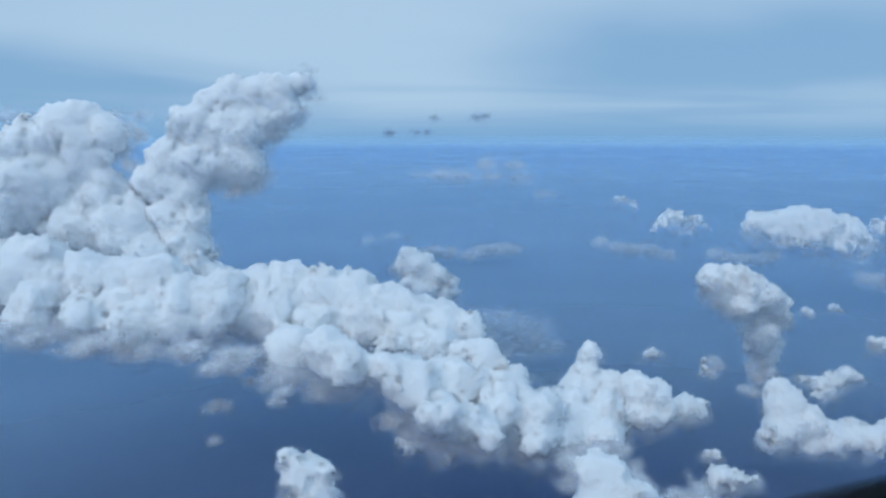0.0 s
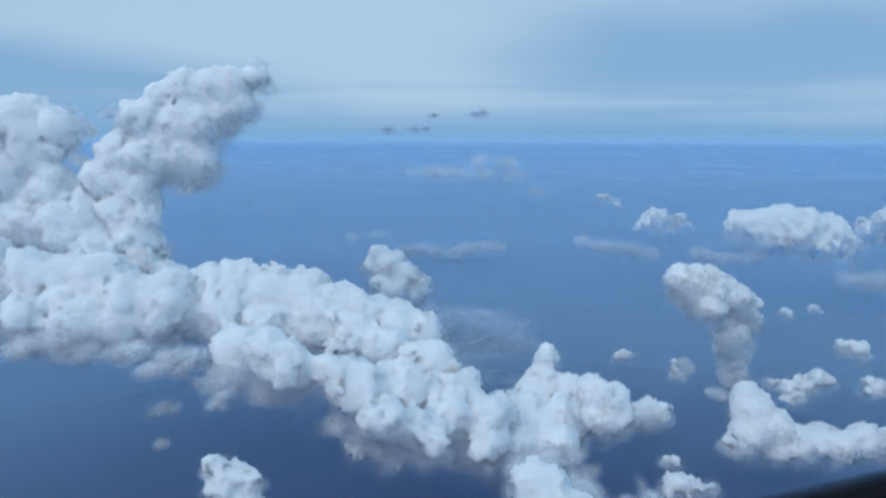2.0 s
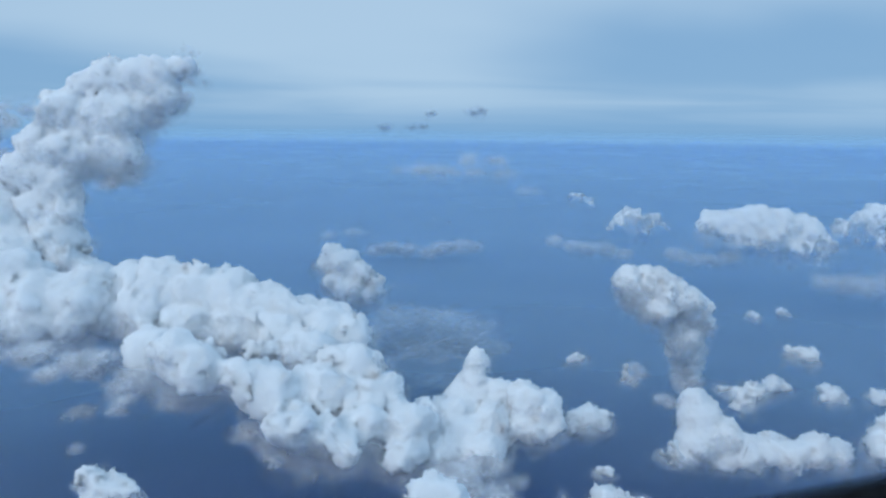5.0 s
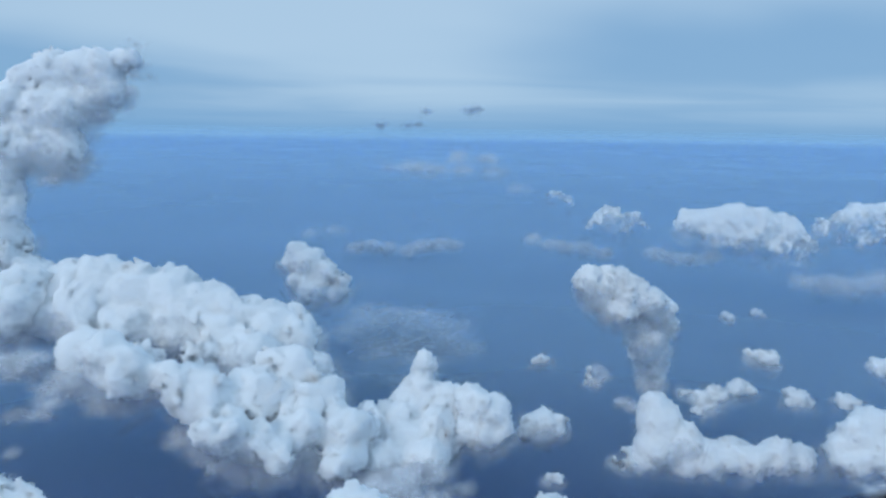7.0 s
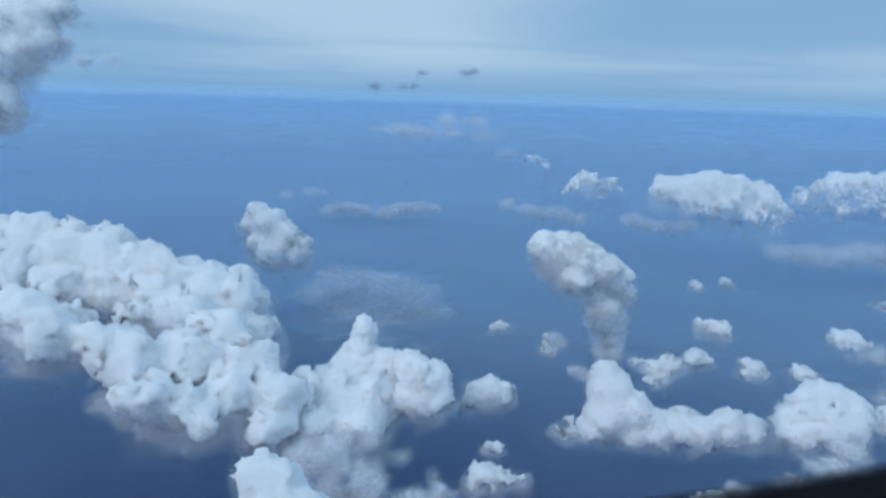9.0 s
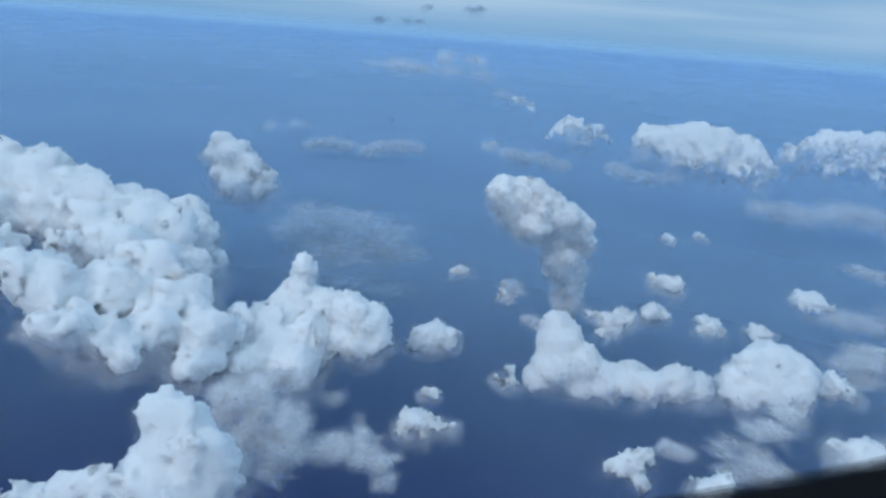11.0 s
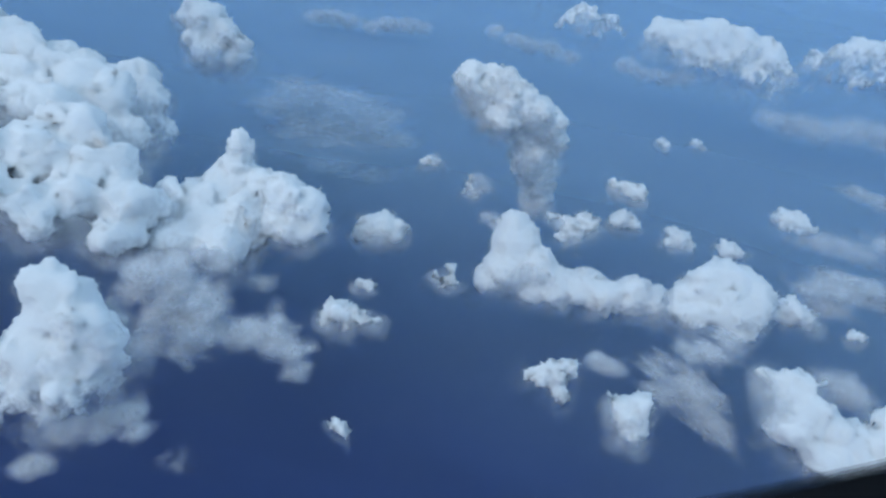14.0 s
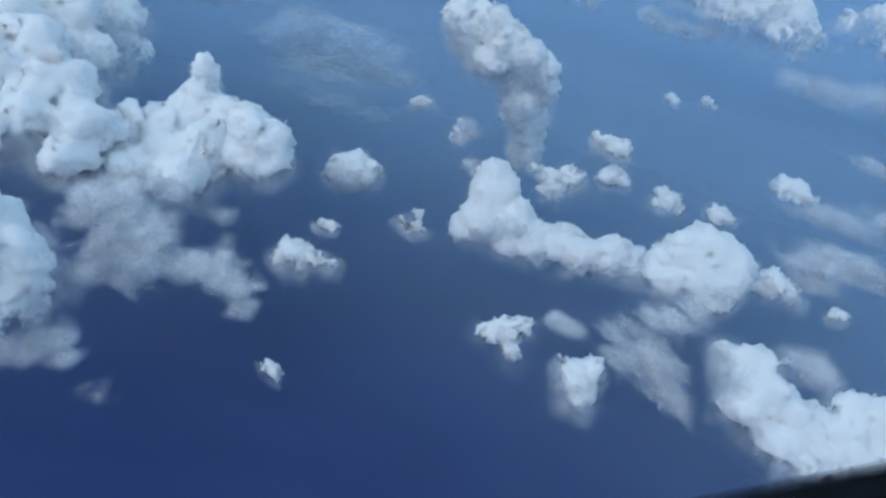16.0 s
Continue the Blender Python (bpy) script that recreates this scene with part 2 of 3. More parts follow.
def heads(blobs, seed):
    """The puffs, each with smaller heads budding from its top and sides."""
    r, out = np.random.RandomState(seed + 100), []
    for x, y, z, big in blobs:
        out.append((x, y, z, big))
        for _ in range(8):
            w = r.randn(3)
            w /= np.linalg.norm(w)
            w[2] = abs(w[2]) if w[2] < -0.25 else w[2]
            small = big * (0.22 + 0.26 * r.rand())
            out.append((*(np.array((x, y, z)) + w * (big - 0.45 * small)), small))
    return np.array(out, np.float32)


def shape(blobs, h, lump, seed, blend, flat, foot, fade):
    """A heap of puffs run together, with cauliflower lumps of three sizes, as vertices and quads."""
    b = heads(blobs, seed)
    pad = b[:, 3].max() * 0.25 + 1.6 * lump + 3 * h
    lo, hi = (b[:, :3] - b[:, 3:]).min(0) - pad, (b[:, :3] + b[:, 3:]).max(0) + pad
    size = np.ceil((hi - lo) / h).astype(int) + 1
    f = np.full(size, 4 * lump, np.float32)
    axes = [lo[k] + h * np.arange(size[k], dtype=np.float32) for k in range(3)]
    for x, y, z, r in b:
        reach = r + 4 * lump
        i0 = [max(0, int((v - reach - lo[k]) / h)) for k, v in enumerate((x, y, z))]
        i1 = [int((v + reach - lo[k]) / h) + 2 for k, v in enumerate((x, y, z))]
        cut = tuple(slice(p, q) for p, q in zip(i0, i1))
        dx, dy, dz = (axes[k][cut[k]] - v for k, v in enumerate((x, y, z)))
        dz = np.where(dz < 0, dz * flat, dz)
        d = np.sqrt(dx[:, None, None] ** 2 + dy[None, :, None] ** 2 + dz[None, None, :] ** 2) - r
        old = f[cut]
        k = np.maximum(blend - np.abs(old - d), 0) / blend
        f[cut] = np.minimum(old, d) - k * k * blend * 0.25
    g = f.copy()
    near = np.argwhere((f < 1.9 * lump) & (f > -1.2 * lump))
    p = lo + h * near.astype(np.float32)
    turn = np.array([[0.8, 0.6, 0], [-0.48, 0.64, 0.6], [0.36, -0.48, 0.8]], np.float32)
    q = p @ turn
    warp = np.stack([lattice(q / (lump * 3.0), seed + k) for k in (11, 12, 13)], 1) * lump * 0.5
    v = f[tuple(near.T)]
    v += lump * 0.7 * lattice(q / (lump * 5.5), seed + 6)
    v += lump * (0.17 - 0.74 * np.abs(lattice((q + warp) / (lump * 2.4), seed)))
    v += lump * 0.36 * (0.3 - np.abs(lattice((q + warp * 0.6) / (lump * 0.95), seed + 1)) * 1.2)
    if lump * 0.42 > 1.4 * h:
        v += lump * 0.24 * (0.3 - np.abs(lattice(q / (lump * 0.42), seed + 2)) * 1.2)
    low = np.clip((foot + fade - p[:, 2]) / fade, 0, 1)
    v += lump * low * (0.25 + 0.9 * lattice(q / (lump * 1.1), seed + 8) + 0.5 * lattice(q / (lump * 0.45), seed + 9))
    v += lump * (0.5 if lump < 1.7 else 0.18) * lattice(q / (lump * 0.6), seed + 10)
    f[tuple(near.T)] = v
    verts, quads = nets(f, lo, h)
    at = np.clip(np.round((verts - lo) / h).astype(int), 2, np.array(size) - 3)
    x, y, z = at.T
    round_way = np.stack([g[x + 2, y, z] - g[x - 2, y, z], g[x, y + 2, z] - g[x, y - 2, z], g[x, y, z + 2] - g[x, y, z - 2]], 1)
    round_way /= np.maximum(np.linalg.norm(round_way, axis=1), 1e-6)[:, None]
    return verts, quads, round_way


def one_piece(verts, quads, *others):
    """The largest connected piece alone."""
    tag = np.arange(len(verts))
    while True:
        low = tag[quads].min(1)
        fresh = tag.copy()
        for k in range(4):
            np.minimum.at(fresh, quads[:, k], low)
        fresh = fresh[fresh]
        if (fresh == tag).all():
            break
        tag = fresh
    keep = tag == np.bincount(tag).argmax()
    number = np.cumsum(keep) - 1
    return (verts[keep], number[quads[keep[quads[:, 0]]]], *(o[keep] for o in others))


def vapour(cloud, at, size, gone, way, r, along=None, material=None, name="fringe", label="soft frayed white vapour"):
    """Soft flakes of cloud: uneven seven-sided scraps, turned every way, densest in the middle."""
    n, k = len(at), 6
    face = way + 0.32 * r.randn(n, 3)
    face /= np.linalg.norm(face, axis=1)[:, None]
    a = np.cross(face, r.randn(n, 3))
    a /= np.linalg.norm(a, axis=1)[:, None]
    b = np.cross(face, a)
    if along is not None:
        a = np.array(along)[None, :] + 0.25 * r.randn(n, 3)
        b = np.cross(face, a)
        b *= 0.4 / np.linalg.norm(b, axis=1)[:, None]
    turn = np.arange(k) * 2 * np.pi / k
    reach = size[:, None] * (0.75 + 0.5 * r.rand(n, k))
    rim = at[:, None, :] + reach[:, :, None] * (np.cos(turn)[None, :, None] * a[:, None, :] + np.sin(turn)[None, :, None] * b[:, None, :])
    verts = np.concatenate([at[:, None, :], rim], 1).reshape(-1, 3)
    first = np.arange(n)[:, None] * (k + 1)
    tris = np.stack([np.stack([first[:, 0], first[:, 0] + 1 + i, first[:, 0] + 1 + (i + 1) % k], 1) for i in range(k)], 1).reshape(-1, 3)
    ob = new(name, mesh_of(name, verts, tris, np.repeat(gone, k + 1), material or FRINGE, np.repeat(way, k + 1, 0)))
    edge = np.tile(np.array([0.0] + [1.0] * k), n)
    ob.data.attributes.new("rim", "FLOAT", "POINT").data.foreach_set("value", edge.astype(np.float32))
    ob.parent = cloud
    tagged(ob, label, kind="stuff")
    return ob


def cumulus(label, blobs, h=0.5, lump=3.0, seed=1, blend=None, flat=1.0, foot=None, fade=10.0, base_thin=0.0, soft=0.9,
            group="cumulus clouds over the sea"):
    """One cloud from its puffs (x, y, z, radius). foot: the height at which it has thinned away; fade: over how many metres it does;
    soft: how far its frayed sides and underside spread."""
    verts, quads, broad = one_piece(*shape(blobs, h, lump, seed, blend or 0.8 * lump, flat, foot, fade))
    n = normals_of(verts, quads)
    verts = verts + n * (np.abs(lattice(verts / (1.7 * h), seed + 4)) * 0.6 * h)[:, None]
    way = evened(0.6 * broad + 0.4 * normals_of(verts, quads), quads, 1)
    ragged = lattice(verts / (2.2 * lump), seed + 5)
    low = np.clip((foot + fade - verts[:, 2]) / fade, 0, 1)
    loose = np.clip(0.32 - 0.75 * broad[:, 2] + 0.7 * low + 0.45 * ragged + base_thin, 0, 1)
    thin = np.clip(base_thin + low * (0.85 + 0.3 * ragged) + 0.25 * np.clip(-broad[:, 2], 0, 1), 0, 1)
    gap = (0.10 + soft * loose) * (0.75 + 0.5 * lattice(verts / (1.2 * lump), seed + 7))
    centre = np.array([verts[:, 0].mean(), verts[:, 1].mean(), verts[:, 2].min()])
    cloud = new("cumulus_cloud")
    cloud.location = centre
    tagged(cloud, label, "cloud", group)
    inner = verts - way * (0.25 + 0.75 * gap)[:, None]
    body = new("body", mesh_of("body", inner - centre, quads, np.clip(thin + 0.1 * loose, 0, 1), WHITE, way))
    body.parent = cloud
    # loose vapour: small soft flakes on the crisp heads, large ones on the frayed sides and underside
    r = np.random.RandomState(seed)
    at, size, gone, ways = [], [], [], []
    for wide, cover in ((1.5 * lump, 4.0), (0.7 * lump, 4.0)):
        area = h * h * len(verts) * 1.2
        count = int(area * cover / (math.pi * wide * wide * 0.6))
        pick = r.randint(0, len(verts), count)
        pick = pick[r.rand(len(pick)) < (loose[pick] - 0.12) * 1.6]
        slack = loose[pick]
        off = (r.rand(len(pick)) - 0.75) * wide * 0.6 + slack * soft * (1.6 * r.rand(len(pick)) - 0.3) * wide
        at.append(verts[pick] + way[pick] * off[:, None])
        size.append(wide * (0.6 + 0.8 * r.rand(len(pick))) * (0.55 + 0.85 * slack))
        gone.append(np.clip(thin[pick] * 0.72 + 0.5 - 0.34 * slack + 0.15 * r.rand(len(pick)), 0, 1))
        ways.append(way[pick])
    at, size, gone, ways = np.concatenate(at), np.concatenate(size), np.concatenate(gone), np.concatenate(ways)
    left = gone < 0.88
    vapour(cloud, at[left] - centre, size[left], gone[left], ways[left], r)
    return cloud



def wisp(label, blobs, seed=1, thin=0.3, lump=1.5, cover=3.0, along=None, flat=0.35, ragged=0.5, material=None):
    """A thin torn cloud with no dense body: ragged strands of loose vapour within flattened puffs (x, y, z, radius)."""
    r = np.random.RandomState(seed)
    centre = np.array(blobs)[:, :3].mean(0)
    cloud = new("wispy_cloud")
    cloud.location = centre
    tagged(cloud, label, "cloud", "wisps of thin cloud")
    for x, y, z, big in blobs:
        n = int(cover * big * big / (lump * lump) * 6) + 18
        at = r.randn(n, 3) * big * 0.5
        at[:, 2] *= flat
        at = (at + (x, y, z)).astype(np.float32)
        grain = lattice(at / (lump * 2.6), seed) + 0.6 * lattice(at / (lump * 1.1), seed + 1)
        keep = grain > -0.9 + ragged * 1.2
        keep[:4] = True
        at, grain = at[keep], grain[keep]
        size = lump * (1.3 + 2.4 * r.rand(len(at)))
        gone = np.clip(thin + 0.22 - 0.18 * grain, 0, 0.95)
        way = np.tile(np.array([0, 0, 1.0]), (len(at), 1)) + 0.35 * r.randn(len(at), 3)
        vapour(cloud, at - centre, size, gone, way, r, along, material or VAPOUR, "streamer", "")
    return cloud


# stacked see-through sheets, added to pale the far sea as haze does
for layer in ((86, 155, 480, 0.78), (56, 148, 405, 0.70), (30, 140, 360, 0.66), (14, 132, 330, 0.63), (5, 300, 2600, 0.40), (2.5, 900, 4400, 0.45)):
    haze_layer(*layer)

# ---- clouds ----
cumulus('tall leaning white cumulus tower with a frayed top', [
    (-50.3, 194.4, 125.3, 4.78), (-56.4, 194.0, 123.3, 5.35), (-62.5, 193.9, 122.2, 4.50), (-44.2, 194.2, 124.2, 4.22), (-38.1, 194.7, 127.5, 2.06),
    (-41.9, 193.4, 119.2, 3.09), (-67.1, 192.7, 115.5, 5.91), (-58.7, 192.6, 114.7, 6.19), (-52.6, 192.8, 116.2, 5.06), (-48.0, 193.1, 117.7, 3.66),
    (-72.5, 191.3, 107.2, 5.91), (-64.8, 191.2, 106.4, 6.47), (-56.4, 191.2, 106.4, 4.78), (-51.8, 191.0, 104.9, 3.38), (-76.3, 190.2, 100.4, 5.35),
    (-69.4, 189.8, 98.1, 5.63), (-72.5, 188.7, 91.3, 5.35), (-67.1, 188.4, 89.8, 3.94), (-69.4, 187.4, 83.8, 6.47), (-67.1, 186.4, 77.8, 5.35),
    (-61.8, 185.9, 74.7, 4.78),
], seed=1, foot=55, fade=22, lump=2.3)

cumulus('broad white cumulus mass with rounded heads', [
    (-96.9, 192.8, 116.2, 3.94), (-103.1, 192.5, 114.0, 5.91), (-110.7, 191.7, 109.4, 6.47), (-116.8, 191.0, 104.9, 6.47), (-126.0, 191.0, 104.9, 7.74),
    (-90.8, 192.3, 113.2, 4.22), (-96.9, 191.2, 106.4, 7.03), (-106.1, 190.2, 100.4, 9.14), (-116.8, 189.4, 95.9, 9.14), (-127.5, 188.9, 92.8, 10.55),
    (-92.4, 189.7, 97.4, 6.75), (-89.3, 188.4, 89.8, 7.32), (-98.5, 188.4, 89.8, 7.74), (-83.2, 187.7, 85.3, 7.03), (-83.2, 188.6, 90.6, 5.63),
    (-78.6, 186.7, 79.3, 7.03),
], seed=2, foot=55, fade=22)

cumulus('low white cumulus bank with frayed grey underside', [
    (-97.6, 173.3, 84.0, 4.17), (-104.0, 172.7, 80.5, 5.99), (-111.0, 172.2, 77.7, 7.17), (-96.9, 171.7, 74.9, 7.17), (-119.5, 171.7, 74.9, 8.47),
    (-88.4, 172.2, 77.7, 5.99), (-79.9, 171.7, 74.9, 7.17), (-70.0, 171.7, 74.9, 7.56), (-97.9, 163.0, 71.4, 5.72), (-85.7, 162.8, 70.1, 5.72),
    (-73.6, 162.8, 70.1, 5.47), (-63.5, 165.0, 70.9, 6.29), (-55.9, 166.9, 70.4, 6.37), (-54.4, 171.5, 73.5, 5.21),
], seed=3, foot=42, fade=18)

cumulus('long billowing white cumulus bank with rounded crest', [
    (-47.5, 177.7, 74.4, 4.31), (-38.7, 177.7, 74.0, 4.85), (-31.3, 177.6, 73.4, 4.85), (-24.0, 177.4, 72.5, 4.45), (-17.0, 177.0, 69.8, 4.31),
    (-51.9, 176.9, 69.2, 6.20), (-41.6, 176.6, 67.8, 7.01), (-31.3, 176.4, 66.3, 7.01), (-21.1, 176.1, 64.9, 7.01), (-12.3, 176.1, 64.9, 6.47),
    (-6.4, 176.4, 66.3, 4.85), (0.1, 176.0, 64.0, 5.12), (4.1, 175.7, 62.3, 4.58), (-3.4, 168.2, 59.9, 6.48), (-13.0, 165.1, 59.4, 6.37),
    (-25.2, 163.2, 60.1, 5.79), (-36.1, 163.4, 61.4, 5.79), (8.8, 172.4, 54.7, 4.53),
], seed=4, foot=46, fade=14)

cumulus('lumpy white cumulus spilling forward from the bank', [
    (-25.4, 149.0, 66.2, 3.67), (-20.5, 148.6, 63.7, 4.13), (-10.5, 148.4, 62.5, 4.36), (-5.5, 147.7, 58.8, 5.28), (2.1, 152.7, 58.2, 5.92),
    (7.4, 158.4, 61.7, 4.64), (8.6, 154.4, 56.2, 5.52), (-0.5, 140.1, 55.4, 4.60), (5.6, 141.8, 53.5, 4.22), (12.0, 146.7, 52.6, 4.82),
    (15.1, 154.4, 56.2, 5.04), (19.8, 149.6, 51.4, 5.38), (10.2, 139.3, 50.7, 3.51), (19.1, 142.9, 47.8, 4.28),
], seed=5, foot=36, fade=14)

cumulus('white cumulus with an upright thumb-like head', [
    (36.1, 166.3, 60.5, 2.11), (35.6, 165.6, 56.4, 2.82), (34.3, 164.9, 52.3, 4.10), (41.2, 164.9, 52.3, 4.10), (44.0, 164.2, 48.1, 4.61),
    (37.3, 159.0, 47.4, 5.22), (30.6, 159.2, 48.7, 5.22), (48.2, 163.8, 45.4, 3.59), (25.1, 159.5, 50.1, 3.98), (28.2, 152.7, 46.0, 3.84),
    (37.3, 152.5, 44.7, 3.36),
], seed=6, lump=2.2, foot=34, fade=10, h=0.4)

cumulus('hook-shaped white cumulus with a narrow stem', [
    (78.7, 202.4, 72.0, 3.64), (86.3, 202.4, 72.1, 4.20), (89.4, 202.0, 69.9, 4.48), (94.0, 201.7, 67.7, 4.20), (98.7, 203.9, 63.3, 3.70),
    (101.7, 205.4, 59.7, 2.36), (87.9, 201.1, 64.7, 4.20), (93.9, 205.4, 60.4, 3.73), (81.8, 201.9, 69.1, 3.36), (96.9, 206.6, 55.5, 4.64),
    (98.9, 209.9, 50.8, 4.44), (100.2, 212.1, 45.9, 4.06), (101.5, 214.3, 41.1, 3.81), (100.8, 213.6, 37.2, 2.51),
], seed=7, lump=1.5, foot=27, fade=7, h=0.4)

cumulus('elbow-shaped white cumulus low over the sea', [
    (94.2, 188.2, 42.8, 2.93), (95.7, 186.1, 38.9, 4.64), (94.6, 183.5, 33.9, 5.01), (100.7, 183.4, 33.7, 5.01), (106.0, 182.0, 30.9, 4.64),
    (111.9, 182.5, 31.7, 4.28), (117.6, 181.8, 30.2, 4.64), (124.1, 182.4, 31.2, 4.28), (129.6, 182.2, 30.8, 2.93), (90.5, 181.9, 30.9, 3.30),
    (100.3, 180.9, 28.8, 3.30),
], seed=8, lump=1.8, foot=25, fade=6, h=0.4)

cumulus('white cumulus heap low over the sea', [
    (129.2, 165.0, 42.6, 2.44), (133.5, 166.2, 44.8, 3.74), (136.5, 167.5, 47.3, 2.78), (140.2, 167.1, 46.3, 3.74), (144.0, 166.6, 45.3, 3.20),
    (136.5, 164.5, 41.5, 4.81), (142.3, 164.8, 41.9, 4.27), (130.8, 163.8, 40.2, 3.74), (139.5, 162.6, 37.8, 3.74),
], seed=9, lump=1.8, foot=34, fade=8, h=0.4)

cumulus('small white cumulus beside a larger heap', [
    (154.8, 171.0, 39.1, 3.58), (158.6, 170.7, 38.5, 2.45), (151.4, 170.9, 39.0, 2.04),
], seed=10, lump=1.5, foot=34, fade=6, h=0.35)

cumulus('tiny white cumulus puff over the sea', [
    (167.2, 167.3, 38.6, 1.40), (169.2, 167.2, 38.5, 1.40),
], seed=11, lump=1.0, foot=34, fade=4, h=0.3)

cumulus('ragged pair of small white puffs', [
    (106.2, 191.5, 44.0, 2.04), (108.6, 190.8, 42.6, 2.97), (106.3, 189.6, 40.4, 2.26), (112.3, 191.7, 44.3, 2.26), (110.1, 192.2, 45.2, 1.81),
    (102.7, 191.8, 44.7, 1.58),
], seed=12, lump=1.3, foot=35, fade=8, h=0.35, base_thin=0.2)

cumulus('small rounded white cumulus puff', [
    (123.0, 204.8, 41.5, 2.07), (121.4, 204.2, 40.5, 1.46), (126.0, 204.6, 41.2, 1.58),
], seed=13, lump=1.2, foot=36, fade=4, h=0.35)

cumulus('small white cumulus puff with a trailing edge', [
    (134.7, 198.6, 42.2, 1.88), (136.5, 197.8, 40.6, 2.35), (138.8, 197.3, 39.7, 1.41), (133.5, 197.5, 40.2, 1.18),
], seed=14, lump=1.2, foot=36, fade=5, h=0.35, base_thin=0.08)

cumulus('small faint white cumulus puff', [
    (148.4, 196.7, 41.4, 2.10), (150.2, 196.4, 40.8, 1.40), (147.3, 195.9, 40.0, 1.17),
], seed=15, lump=1.2, foot=36, fade=5, h=0.35, base_thin=0.15)

cumulus('oval white cumulus puff drifting higher', [
    (112.3, 176.7, 60.9, 1.29), (114.8, 176.5, 60.5, 1.58), (117.0, 176.1, 59.8, 1.48), (118.6, 175.7, 59.0, 0.89),
], seed=16, lump=1.2, foot=52, fade=5, h=0.35)

cumulus('tiny faint white puff over the sea', [
    (147.4, 278.4, 42.7, 1.49), (149.8, 277.8, 41.5, 1.49),
], seed=17, lump=1.0, foot=36, fade=5, h=0.4, base_thin=0.15)

cumulus('soft blurred white cumulus puff', [
    (166.9, 214.9, 44.7, 2.28), (170.3, 214.1, 43.2, 3.33), (174.4, 213.4, 41.8, 2.77), (168.3, 213.2, 41.6, 2.77),
], seed=18, lump=1.6, foot=36, fade=10, h=0.4, base_thin=0.25)

cumulus('tiny ragged white puff below the hook cloud', [
    (82.8, 214.0, 43.0, 1.02), (82.8, 213.1, 41.3, 1.40), (81.6, 212.1, 39.4, 1.14), (84.2, 212.8, 40.6, 1.02),
], seed=19, lump=1.0, foot=36, fade=5, h=0.35, base_thin=0.15)

cumulus('small flat white puff alone over the sea', [
    (68.8, 228.6, 40.2, 1.64), (70.7, 228.9, 40.8, 2.05), (72.7, 228.9, 40.6, 1.23),
], seed=20, lump=1.1, foot=36, fade=4, h=0.4, base_thin=0.1)

cumulus('square ragged white puff over dark sea', [
    (77.9, 161.1, 41.2, 1.34), (80.1, 161.0, 41.0, 1.73), (81.6, 160.7, 40.5, 1.54), (80.6, 161.9, 42.7, 1.15), (79.5, 160.2, 39.4, 1.15),
], seed=21, lump=1.2, foot=34, fade=6, h=0.35, base_thin=0.15)

cumulus('ragged white cumulus with a trailing tail', [
    (97.5, 135.6, 38.3, 1.63), (99.3, 135.9, 38.9, 1.95), (101.7, 136.3, 39.6, 1.79), (103.9, 136.8, 40.5, 0.98), (101.7, 134.9, 36.9, 1.63),
    (103.1, 133.9, 35.0, 1.14), (96.1, 135.3, 37.9, 0.81),
], seed=22, lump=1.3, foot=30, fade=10, h=0.35, base_thin=0.1)

wisp('faint wispy white scrap over dark sea', [
    (110.0, 144.1, 38.4, 1.13), (111.7, 143.8, 37.9, 1.13), (113.3, 143.7, 37.7, 0.82),
], seed=23, thin=0.2, lump=0.9, ragged=0.5, flat=0.6)

cumulus('bright lobed white cumulus over dark sea', [
    (112.7, 128.4, 38.7, 2.31), (114.2, 129.4, 40.6, 1.69), (109.6, 129.6, 41.2, 1.00), (111.0, 129.1, 40.1, 1.38), (113.6, 127.3, 36.6, 1.69),
    (115.4, 129.8, 41.4, 1.00),
], seed=24, lump=1.3, foot=30, fade=8, h=0.35)

cumulus('large bulging white cumulus by the dark wing edge', [
    (136.5, 131.2, 47.0, 3.32), (133.9, 132.0, 48.4, 1.82), (140.1, 131.6, 47.5, 2.99), (140.4, 129.5, 43.5, 4.32), (144.9, 128.6, 41.7, 3.49),
    (138.5, 128.4, 41.6, 3.82), (143.7, 126.8, 38.3, 3.82), (148.7, 128.1, 40.7, 2.83), (154.3, 129.8, 43.8, 2.28), (154.2, 128.1, 40.7, 3.32),
    (160.1, 129.5, 43.2, 4.57), (166.7, 129.2, 42.6, 4.99), (158.6, 126.4, 37.3, 4.99), (149.7, 125.6, 36.0, 4.16),
], seed=25, lump=1.9, foot=32, fade=9, h=0.4)

cumulus('tiny white scrap over dark sea', [
    (67.2, 116.2, 38.5, 0.70), (68.1, 115.9, 37.9, 0.84),
], seed=26, lump=1.0, foot=33, fade=5, h=0.3, base_thin=0.2)

wisp('faint white scrap over dark sea', [
    (47.1, 105.3, 38.0, 0.76), (48.2, 105.3, 38.1, 0.91),
], seed=27, thin=0.42, lump=0.9, ragged=0.5, flat=0.6)

cumulus('small ragged white scrap', [
    (63.3, 157.3, 38.5, 1.13), (65.1, 157.2, 38.4, 1.32),
], seed=28, lump=1.0, foot=33, fade=5, h=0.3, base_thin=0.28)

wisp('small pale scrap of cloud', [
    (43.7, 153.4, 38.1, 1.21), (45.2, 153.5, 38.1, 1.32),
], seed=29, thin=0.2, lump=0.9, ragged=0.5, flat=0.6)

